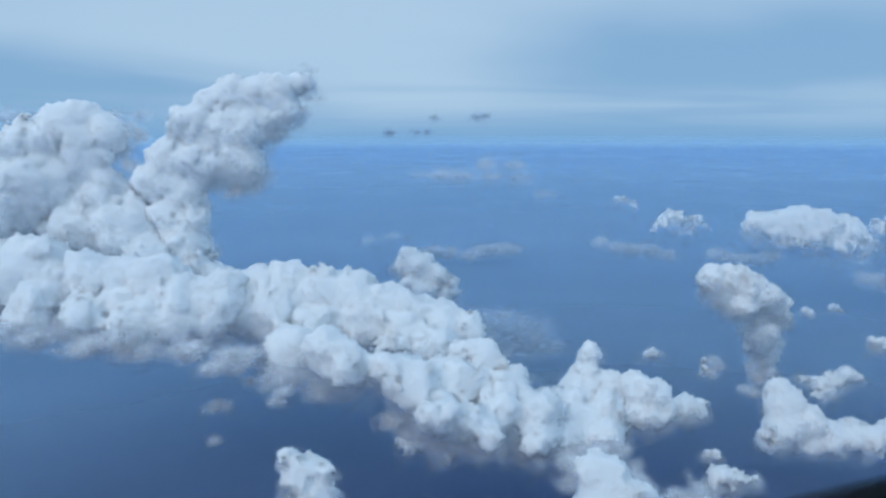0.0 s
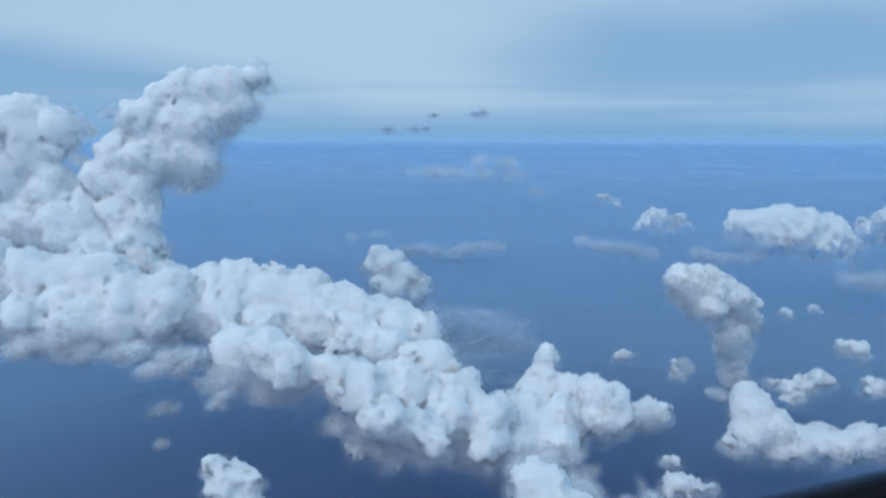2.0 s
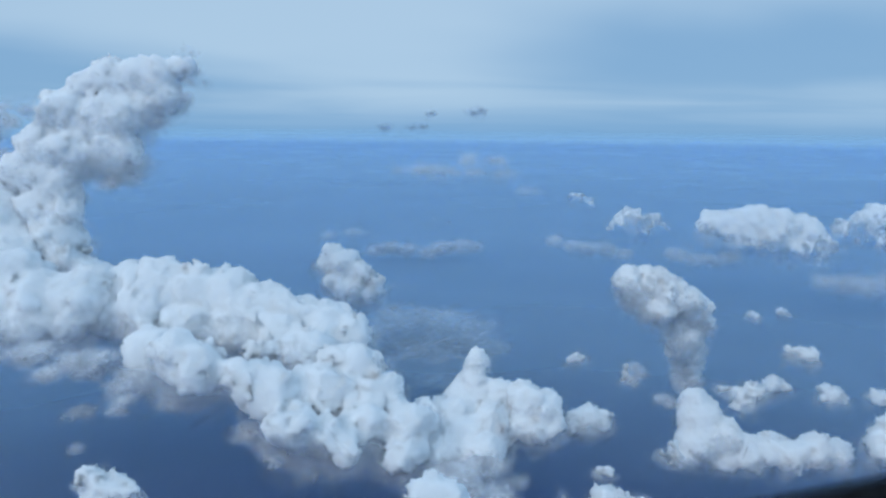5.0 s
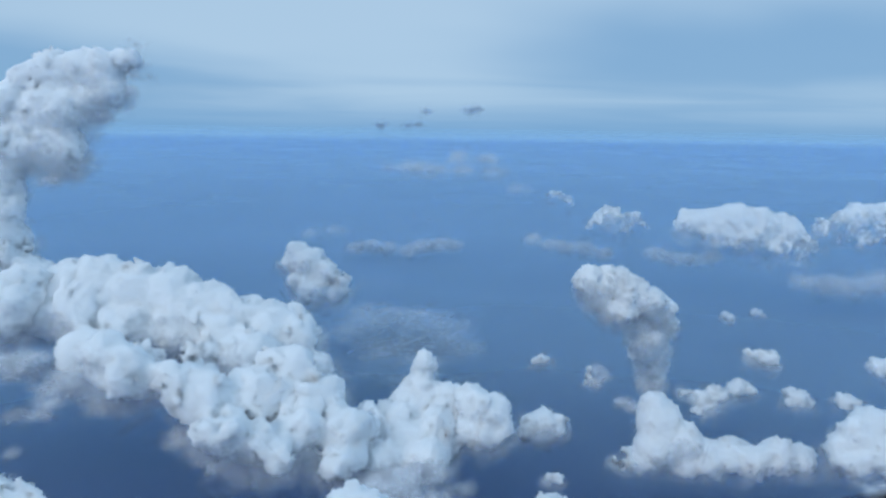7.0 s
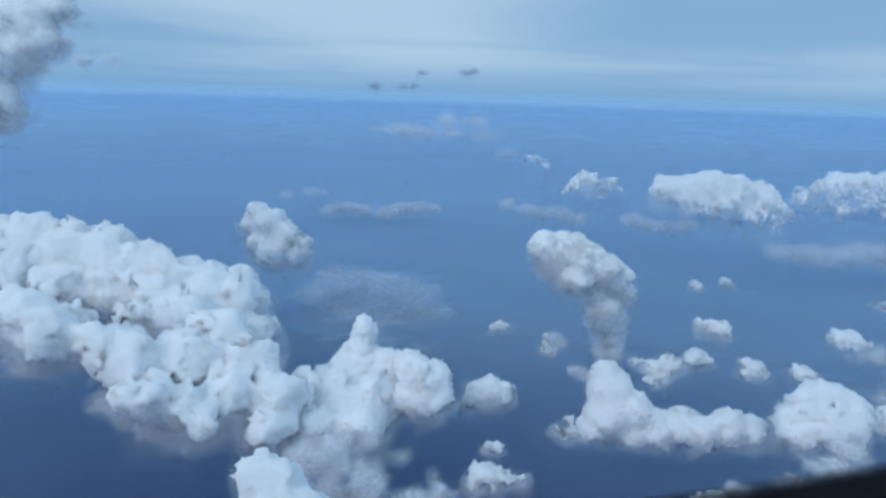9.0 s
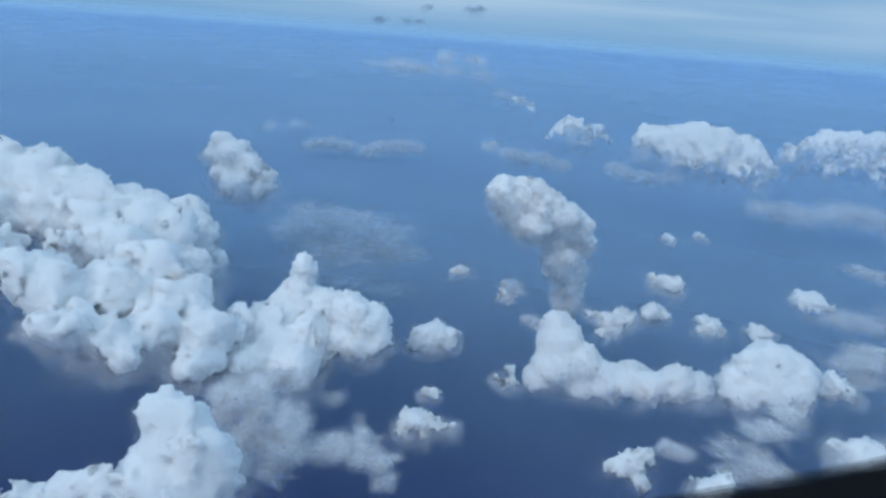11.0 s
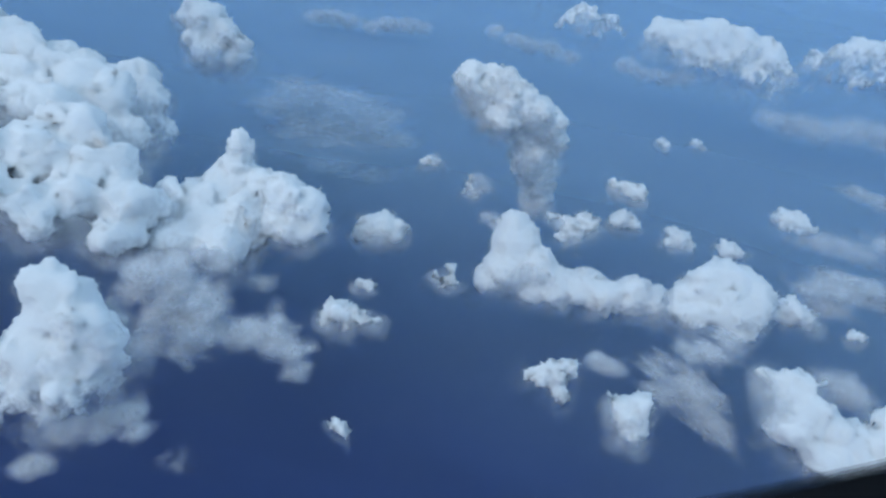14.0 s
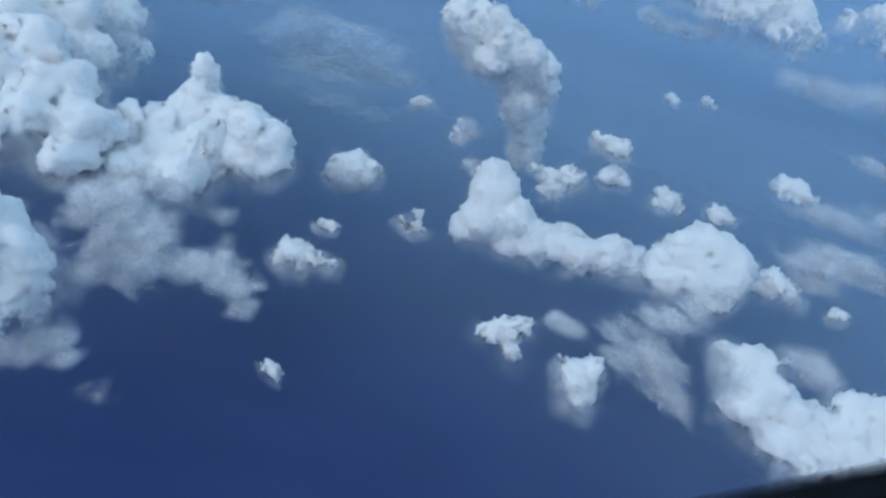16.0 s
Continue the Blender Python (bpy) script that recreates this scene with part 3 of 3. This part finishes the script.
cumulus('small white cumulus with a flat ragged base', [
    (61.2, 144.4, 39.7, 2.08), (63.9, 144.3, 39.4, 2.25), (66.5, 144.3, 39.4, 1.73), (59.5, 143.4, 37.8, 1.38), (69.1, 144.4, 39.5, 0.78),
    (63.7, 143.3, 37.6, 1.38),
], seed=30, lump=1.3, foot=32, fade=6, h=0.35, base_thin=0.05)

wisp('wide ragged net of thin white cloud', [
    (28.4, 138.2, 45.8, 3.28), (31.3, 137.1, 43.6, 3.86), (35.1, 137.5, 44.2, 4.06), (39.8, 136.7, 42.7, 3.28), (33.1, 135.0, 39.6, 4.25),
    (39.1, 134.9, 39.2, 4.25), (32.0, 132.6, 35.1, 2.90), (37.9, 132.7, 35.1, 2.70), (42.2, 134.5, 38.3, 2.12), (26.7, 136.3, 42.1, 2.90),
    (32.6, 139.1, 47.3, 2.51),
], seed=31, thin=0.1, lump=1.05, ragged=0.66, cover=2.2)

wisp('torn thin white cloud trailing off', [
    (47.5, 133.4, 39.6, 2.29), (50.0, 134.3, 41.2, 2.29), (52.1, 135.1, 42.8, 1.91), (52.9, 133.2, 39.1, 2.67), (56.3, 133.0, 38.8, 2.29),
    (57.9, 131.4, 35.6, 1.72), (46.5, 132.2, 37.3, 1.72), (54.3, 134.4, 41.5, 1.72),
], seed=32, thin=0.12, lump=0.95, ragged=0.66, cover=2.2)

cumulus('great bright white cumulus with rounded heads', [
    (24.9, 114.5, 54.9, 2.05), (28.0, 114.9, 56.0, 1.59), (30.1, 114.4, 54.7, 2.18), (32.0, 113.3, 52.0, 3.04), (27.3, 113.1, 51.5, 3.76),
    (33.9, 112.2, 49.3, 2.18), (30.2, 111.5, 47.4, 3.98), (24.7, 111.3, 46.8, 4.12), (17.5, 111.4, 47.2, 2.18), (20.1, 110.8, 45.6, 3.33),
    (15.4, 110.6, 45.1, 2.82), (13.3, 109.6, 42.7, 4.12), (21.4, 109.1, 41.4, 4.12), (28.4, 109.7, 42.8, 3.98), (32.2, 110.1, 43.9, 3.33),
    (17.0, 108.0, 38.7, 4.41), (8.7, 109.1, 41.5, 4.63), (24.2, 107.7, 38.0, 3.33),
], seed=33, lump=2.2, foot=36, fade=14, h=0.4)

cumulus('small cumulus beside the thumb cloud', [
    (64.0, 176.5, 42.5, 3.45), (61.6, 176.5, 42.6, 2.10), (68.0, 177.0, 43.3, 1.36), (59.7, 175.6, 40.7, 1.47), (66.1, 176.0, 41.5, 2.10),
], seed=34, lump=1.3, foot=34, fade=5, h=0.35)

cumulus('low ragged white cloud under the bank', [
    (9.1, 160.0, 45.8, 3.72), (14.1, 158.9, 43.5, 3.30), (19.0, 158.0, 41.7, 3.30), (5.2, 158.1, 42.2, 3.51), (-1.6, 158.0, 42.1, 4.13),
    (25.3, 159.3, 44.2, 2.45), (16.1, 156.4, 38.7, 2.26), (0.3, 156.0, 38.4, 3.10), (-6.9, 157.0, 40.3, 4.13),
], seed=35, lump=1.7, foot=32, fade=14, h=0.4, base_thin=0.15)

cumulus('pointed white cumulus knob behind the bank', [
    (-13.6, 267.6, 66.1, 3.13), (-9.4, 266.7, 62.3, 4.79), (-3.7, 266.0, 59.0, 4.79), (2.2, 265.1, 55.3, 4.06), (-7.2, 264.8, 54.0, 5.90),
    (0.3, 264.4, 52.3, 4.06), (-13.9, 265.4, 56.3, 4.06), (-16.5, 266.8, 62.5, 2.95),
], seed=36, lump=2.2, foot=36, fade=14, h=0.6)

cumulus('distant small white cumulus above the haze', [
    (96.1, 387.7, 72.3, 4.32), (102.0, 387.5, 71.6, 5.95), (109.4, 387.1, 69.8, 3.78), (100.7, 386.6, 67.3, 5.40),
], seed=37, lump=2.4, foot=72, fade=16, h=0.8, base_thin=0.04, soft=1.6)

cumulus('distant white cumulus pair fading at the base', [
    (120.5, 380.1, 61.7, 4.80), (127.7, 380.8, 64.8, 6.40), (137.9, 380.3, 62.8, 6.40), (143.7, 379.8, 60.7, 4.26), (130.8, 379.0, 56.9, 7.46),
    (141.0, 378.3, 54.4, 5.33), (117.7, 379.6, 59.4, 3.20),
], seed=38, lump=2.6, foot=56, fade=22, h=0.8, base_thin=0.05, soft=1.6)

cumulus('long distant white cumulus fading into haze', [
    (150.9, 338.6, 69.3, 4.24), (157.3, 338.4, 68.2, 5.18), (165.0, 338.4, 68.4, 6.59), (173.9, 338.6, 69.4, 7.06), (184.2, 338.5, 69.0, 7.53),
    (194.5, 337.8, 66.1, 6.59), (201.0, 337.0, 62.8, 5.65), (179.3, 336.7, 61.4, 8.48), (192.2, 335.6, 56.8, 8.48), (206.2, 336.0, 58.4, 6.12),
    (200.1, 333.9, 49.5, 6.59), (166.4, 337.0, 62.2, 6.12), (207.8, 333.7, 48.5, 5.65),
], seed=39, lump=3.0, foot=44, fade=30, h=0.8, base_thin=0.08, soft=1.6)

cumulus('pale distant cumulus bank in the haze', [
    (228.8, 364.8, 63.6, 5.11), (239.8, 365.5, 66.7, 6.64), (248.0, 366.1, 69.6, 6.64), (259.1, 366.2, 69.9, 7.15), (270.2, 366.5, 71.6, 7.15),
    (281.4, 365.6, 67.9, 9.20), (256.7, 363.7, 59.0, 10.22), (242.9, 363.0, 55.9, 8.17), (270.8, 362.2, 52.7, 11.75), (232.0, 361.4, 48.8, 5.62),
    (290.1, 362.9, 56.0, 12.77),
], seed=40, lump=3.0, foot=42, fade=36, h=0.9, base_thin=0.2, soft=1.6)

wisp('flat pale cloud strip low in the distance', [
    (203.1, 328.1, 45.7, 3.53), (213.2, 327.8, 44.3, 5.04), (223.3, 327.6, 43.8, 5.55), (233.4, 327.9, 44.9, 6.05), (243.4, 328.0, 45.7, 6.55),
    (253.6, 327.6, 44.0, 6.55),
], seed=41, thin=0.25, lump=3.0, ragged=0.4)

cumulus('thin far white cloud with small heads', [
    (19.6, 450.3, 53.2, 3.82), (25.9, 449.7, 51.0, 4.46), (31.8, 448.9, 47.5, 3.82), (2.2, 451.0, 56.1, 2.87), (9.1, 450.5, 53.9, 2.87),
], seed=42, lump=2.2, foot=50, fade=18, h=0.9, base_thin=0.22)

wisp('flat far streak of white cloud', [
    (-14.6, 446.7, 37.3, 3.81), (-6.0, 447.1, 38.9, 5.19), (4.5, 446.7, 37.6, 4.84), (16.6, 446.5, 36.6, 5.19), (26.9, 447.0, 38.9, 5.54),
    (37.3, 447.2, 40.2, 5.19), (45.9, 447.1, 39.8, 2.77),
], seed=43, thin=0.05, lump=2.2, cover=5.0, ragged=0.42)

cumulus('tiny far white puff', [
    (-20.5, 452.3, 61.5, 1.74), (-17.0, 452.0, 60.2, 1.45),
], seed=44, lump=1.6, foot=70, fade=10, h=0.8, base_thin=0.15)

wisp('flat ragged far cloud base below small cumulus', [
    (85.9, 378.7, 55.0, 2.32), (94.7, 378.0, 52.5, 3.77), (103.4, 377.8, 51.6, 4.06), (113.6, 377.6, 50.8, 4.06), (122.4, 377.1, 48.8, 2.61),
    (158.7, 376.5, 46.5, 4.64), (168.8, 376.4, 46.2, 5.22), (177.5, 376.5, 47.0, 4.06), (149.9, 377.1, 49.0, 4.06),
], seed=45, thin=0.1, lump=2.0, cover=5.0, ragged=0.4)

cumulus('small bright white cumulus low at the near edge', [
    (-26.6, 114.3, 58.9, 1.07), (-24.0, 114.0, 56.9, 1.98), (-20.2, 113.9, 56.2, 1.65), (-25.1, 113.5, 54.1, 2.47), (-21.2, 113.3, 52.8, 2.31),
    (-23.5, 112.9, 50.4, 3.07),
], seed=46, lump=1.4, foot=40, fade=10, h=0.35)

wisp('small pale scrap under the bank', [
    (-50.0, 143.7, 64.8, 1.45), (-48.2, 143.8, 65.4, 0.97),
], seed=47, thin=0.2, lump=0.9, ragged=0.5, flat=0.6)

wisp('small ragged scraps of cloud below the bank', [
    (-34.3, 142.9, 60.0, 1.45), (-35.2, 142.5, 58.0, 1.09),
], seed=48, thin=0.2, lump=0.9, ragged=0.5, flat=0.6)

wisp('tiny scraps of cloud beside the hook stem', [
    (85.6, 211.9, 43.9, 1.77), (84.1, 211.1, 40.1, 1.45), (86.8, 211.5, 42.0, 1.29),
], seed=49, thin=0.2, lump=0.9, ragged=0.5, flat=0.6)

wisp('faint scrap of cloud over dark sea', [
    (87.8, 195.6, 40.8, 1.19), (90.8, 195.4, 39.7, 1.34),
], seed=50, thin=0.2, lump=0.9, ragged=0.5, flat=0.6)

cumulus('tiny white puff in the middle distance', [
    (160.6, 279.8, 42.8, 2.01), (163.2, 279.6, 41.6, 1.46),
], seed=51, lump=1.0, foot=36, fade=10, h=0.35, base_thin=0.15)

wisp('thin pinkish veil of cloud low over the sea', [
    (0.0, 321.6, 21.5, 9.46), (11.1, 324.3, 26.3, 11.83), (25.7, 323.9, 25.3, 13.01), (38.3, 322.2, 21.9, 10.65), (15.6, 318.5, 15.3, 13.01),
    (32.5, 318.4, 14.6, 14.20), (44.8, 317.8, 13.3, 9.46), (51.9, 318.1, 13.7, 4.73), (27.4, 312.9, 4.3, 9.46), (35.8, 309.7, -1.9, 9.46),
    (28.4, 306.9, -7.3, 7.10), (42.8, 310.4, -0.9, 7.10), (35.1, 305.2, -10.5, 5.68), (10.0, 314.1, 7.0, 7.10),
], seed=61, thin=0.04, lump=4.5, cover=3.5, ragged=0.42, along=(0.9, 0.35, 0.0))

wisp('combed streaks of thin cloud over dark sea', [
    (121.1, 142.8, 40.7, 3.03), (124.6, 141.9, 38.9, 4.04), (127.7, 140.5, 36.2, 4.25), (130.8, 138.9, 33.0, 3.84), (129.8, 144.5, 43.8, 2.63),
    (122.0, 140.5, 36.3, 2.83), (133.4, 137.7, 30.7, 2.22), (125.8, 144.2, 43.2, 2.43), (132.4, 145.7, 46.0, 2.43),
], seed=62, thin=0.14, lump=1.5, cover=2.2, ragged=0.5, along=(0.5, -0.85, 0.1))

wisp('soft pale sheet of thin cloud', [
    (164.3, 181.8, 40.9, 4.37), (169.2, 182.9, 42.8, 5.14), (174.5, 182.7, 42.4, 4.88), (178.7, 181.9, 40.8, 4.37), (167.5, 180.3, 37.9, 3.85),
], seed=63, thin=0.2, lump=2.2, ragged=0.35, along=(0.9, -0.3, 0.0))

wisp('soft slanting streak of pale cloud', [
    (202.7, 249.8, 44.6, 2.45), (208.2, 249.3, 43.5, 3.16), (213.8, 248.8, 42.4, 3.16), (219.3, 248.4, 41.7, 3.16),
], seed=64, thin=0.12, lump=2.4, ragged=0.3, along=(0.8, -0.5, 0.0))

wisp('faint broad veil of cloud by the horizon side', [
    (176.1, 209.6, 41.5, 3.85), (183.6, 209.6, 41.3, 5.33), (190.0, 208.7, 39.6, 5.33), (193.6, 211.1, 44.1, 4.44),
], seed=65, thin=0.34, lump=2.6, ragged=0.4, along=(0.8, -0.5, 0.0))

wisp('faint rag of cloud beside a bulging cumulus', [
    (152.6, 145.0, 40.7, 2.05), (155.3, 144.7, 40.2, 2.25), (157.1, 143.9, 38.7, 1.84),
], seed=66, thin=0.28, lump=1.4, ragged=0.4)

wisp('ragged hem of cloud below a great cumulus', [
    (37.3, 113.5, 37.8, 1.80), (34.3, 112.5, 35.9, 2.29), (31.2, 112.0, 35.0, 2.13), (27.3, 111.1, 33.4, 1.96), (38.6, 112.3, 35.4, 1.15),
    (24.9, 108.8, 29.0, 1.96),
], seed=67, thin=0.2, lump=0.8, ragged=0.5)

wisp('very distant flat streaks of cloud', [
    (-31.9, 903.3, 60.0, 8.69), (-2.9, 903.1, 58.6, 11.59), (26.1, 902.6, 55.8, 13.04), (62.3, 902.7, 56.5, 13.04), (98.5, 902.4, 54.3, 10.14),
    (55.0, 905.5, 72.9, 7.24), (91.3, 905.3, 72.2, 8.69), (127.5, 899.0, 34.3, 6.52), (145.6, 898.8, 32.9, 5.79),
], seed=68, thin=0.2, lump=7.0, ragged=0.3, flat=0.12, cover=2)

wisp('pale flat streak of cloud near the horizon', [
    (-922.3, 1525.9, 144.8, 14.49), (-861.9, 1525.1, 140.1, 14.49), (-789.5, 1526.4, 148.4, 14.49), (-705.0, 1525.9, 144.8, 14.49), (-644.6, 1526.3, 147.2, 12.07),
], seed=69, thin=0.25, lump=11.0, ragged=0.3, flat=0.1, cover=2)

# dark by colour, to read as shaded against the paler sky
wisp('far scuds darkened as shade below a pale cloud bank', [
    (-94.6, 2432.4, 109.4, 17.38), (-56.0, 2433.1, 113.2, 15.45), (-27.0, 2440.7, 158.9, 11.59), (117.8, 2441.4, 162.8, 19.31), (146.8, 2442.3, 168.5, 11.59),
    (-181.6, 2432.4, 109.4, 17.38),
], seed=70, thin=0.2, lump=11.0, ragged=0.3, flat=0.3, material=SHADED_SCUD)

wisp('thin haze of cloud behind the bank', [
    (-16.5, 482.4, 5.0, 6.84), (2.5, 482.4, 5.5, 8.36), (18.3, 477.4, -16.2, 9.88), (-32.8, 490.8, 41.5, 5.32), (-51.8, 490.3, 39.1, 4.56),
], seed=71, thin=0.34, lump=3.0, ragged=0.45)

wisp('loose rags of cloud below the bank', [
    (-53.1, 169.8, 56.3, 3.35), (-45.4, 169.9, 57.1, 2.83), (-56.8, 168.1, 46.8, 2.58), (-58.0, 166.6, 38.5, 1.80), (-49.2, 169.1, 52.6, 2.06),
], seed=72, thin=0.24, lump=0.8, ragged=0.5)

wisp('ragged grey hem under the cumulus bank', [
    (-93.2, 154.4, 68.4, 4.38), (-81.6, 154.1, 66.5, 4.38), (-70.0, 154.0, 65.9, 4.38), (-58.5, 154.0, 65.9, 4.64), (-46.9, 153.7, 64.0, 4.64),
    (-36.6, 153.0, 60.1, 4.38), (-73.9, 154.4, 68.4, 4.38), (-26.3, 152.5, 57.0, 4.38), (-101.0, 154.6, 69.7, 4.38),
], seed=73, thin=0.2, lump=1.0, ragged=0.5, cover=3.5)

wisp('ragged hem under the thumb cloud', [
    (9.5, 146.6, 46.0, 3.26), (19.6, 146.4, 44.8, 3.77), (28.4, 146.4, 44.8, 3.77), (37.2, 146.6, 46.0, 3.01), (0.8, 146.8, 47.3, 3.26),
    (-11.8, 147.6, 51.6, 3.26), (-6.8, 147.1, 49.1, 2.76),
], seed=74, thin=0.2, lump=0.9, ragged=0.5)

wisp('frayed vapour trailing off the leaning tower', [
    (-37.3, 194.6, 126.8, 2.75), (-40.4, 193.6, 120.7, 3.06), (-45.7, 192.3, 113.2, 3.36), (-51.8, 190.7, 103.4, 3.36), (-55.7, 190.1, 99.6, 2.75),
    (-36.5, 195.2, 130.5, 1.83),
], seed=75, thin=0.22, lump=1.4, ragged=0.45, flat=0.8)

wisp('thin rag of cloud between two towers', [
    (-85.5, 192.8, 116.2, 2.45), (-82.4, 192.5, 114.0, 2.14), (-87.0, 191.8, 110.2, 2.14), (-84.7, 191.2, 106.4, 2.14),
], seed=76, thin=0.28, lump=1.0, ragged=0.5, flat=0.8)

cumulus('rounded white shoulder of the cumulus bank', [
    (-0.4, 198.4, 59.9, 4.63), (3.6, 196.7, 55.7, 4.63), (-1.8, 196.0, 53.9, 5.66), (5.1, 194.2, 49.3, 4.89), (9.1, 192.8, 45.8, 3.86),
    (0.6, 193.0, 46.2, 5.15), (-6.4, 197.4, 57.3, 5.15),
], seed=81, lump=2.4, foot=44, fade=14, h=0.5)

cumulus('white cumulus skirt beside the thumb-like head', [
    (46.4, 161.3, 53.1, 3.36), (50.6, 160.6, 51.4, 3.15), (53.2, 159.7, 49.0, 2.30), (47.0, 159.2, 47.8, 3.57), (41.6, 158.1, 45.1, 3.15),
    (51.1, 158.9, 47.2, 2.11),
], seed=82, lump=1.9, foot=32, fade=9, h=0.4)


# ---- a long rail beside the camera's path, standing in for the aircraft window's edge ----
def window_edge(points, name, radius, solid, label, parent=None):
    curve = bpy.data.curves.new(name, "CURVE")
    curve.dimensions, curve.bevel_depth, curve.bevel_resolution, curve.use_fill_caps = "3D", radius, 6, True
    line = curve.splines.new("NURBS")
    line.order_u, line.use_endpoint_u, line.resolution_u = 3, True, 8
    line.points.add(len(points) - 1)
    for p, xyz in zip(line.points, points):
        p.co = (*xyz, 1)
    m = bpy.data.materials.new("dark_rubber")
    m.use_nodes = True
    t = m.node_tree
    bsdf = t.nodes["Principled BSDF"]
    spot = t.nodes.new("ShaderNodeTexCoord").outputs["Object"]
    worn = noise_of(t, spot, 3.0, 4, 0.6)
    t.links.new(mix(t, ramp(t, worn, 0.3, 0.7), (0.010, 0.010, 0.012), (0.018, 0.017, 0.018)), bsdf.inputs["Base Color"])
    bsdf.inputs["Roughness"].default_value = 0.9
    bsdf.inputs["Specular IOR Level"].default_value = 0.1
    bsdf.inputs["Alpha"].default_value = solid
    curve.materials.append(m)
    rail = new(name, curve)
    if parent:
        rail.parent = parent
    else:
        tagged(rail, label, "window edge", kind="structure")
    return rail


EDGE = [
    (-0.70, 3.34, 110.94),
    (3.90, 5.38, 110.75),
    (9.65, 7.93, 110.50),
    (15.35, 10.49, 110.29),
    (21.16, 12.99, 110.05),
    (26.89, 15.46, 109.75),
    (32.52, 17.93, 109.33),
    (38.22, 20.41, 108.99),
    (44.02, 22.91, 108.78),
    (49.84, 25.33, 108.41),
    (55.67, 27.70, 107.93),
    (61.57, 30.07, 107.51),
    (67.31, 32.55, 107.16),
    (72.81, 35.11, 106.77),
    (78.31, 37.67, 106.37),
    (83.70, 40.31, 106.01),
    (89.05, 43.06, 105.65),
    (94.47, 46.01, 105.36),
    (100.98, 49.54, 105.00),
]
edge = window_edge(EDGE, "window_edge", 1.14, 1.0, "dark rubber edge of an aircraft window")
# see-through sleeves added round the rail to imitate an out-of-focus edge
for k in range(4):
    window_edge(EDGE, "blur_sleeve", 1.17 + 0.03 * k, 0.42 - 0.07 * k, "", edge)
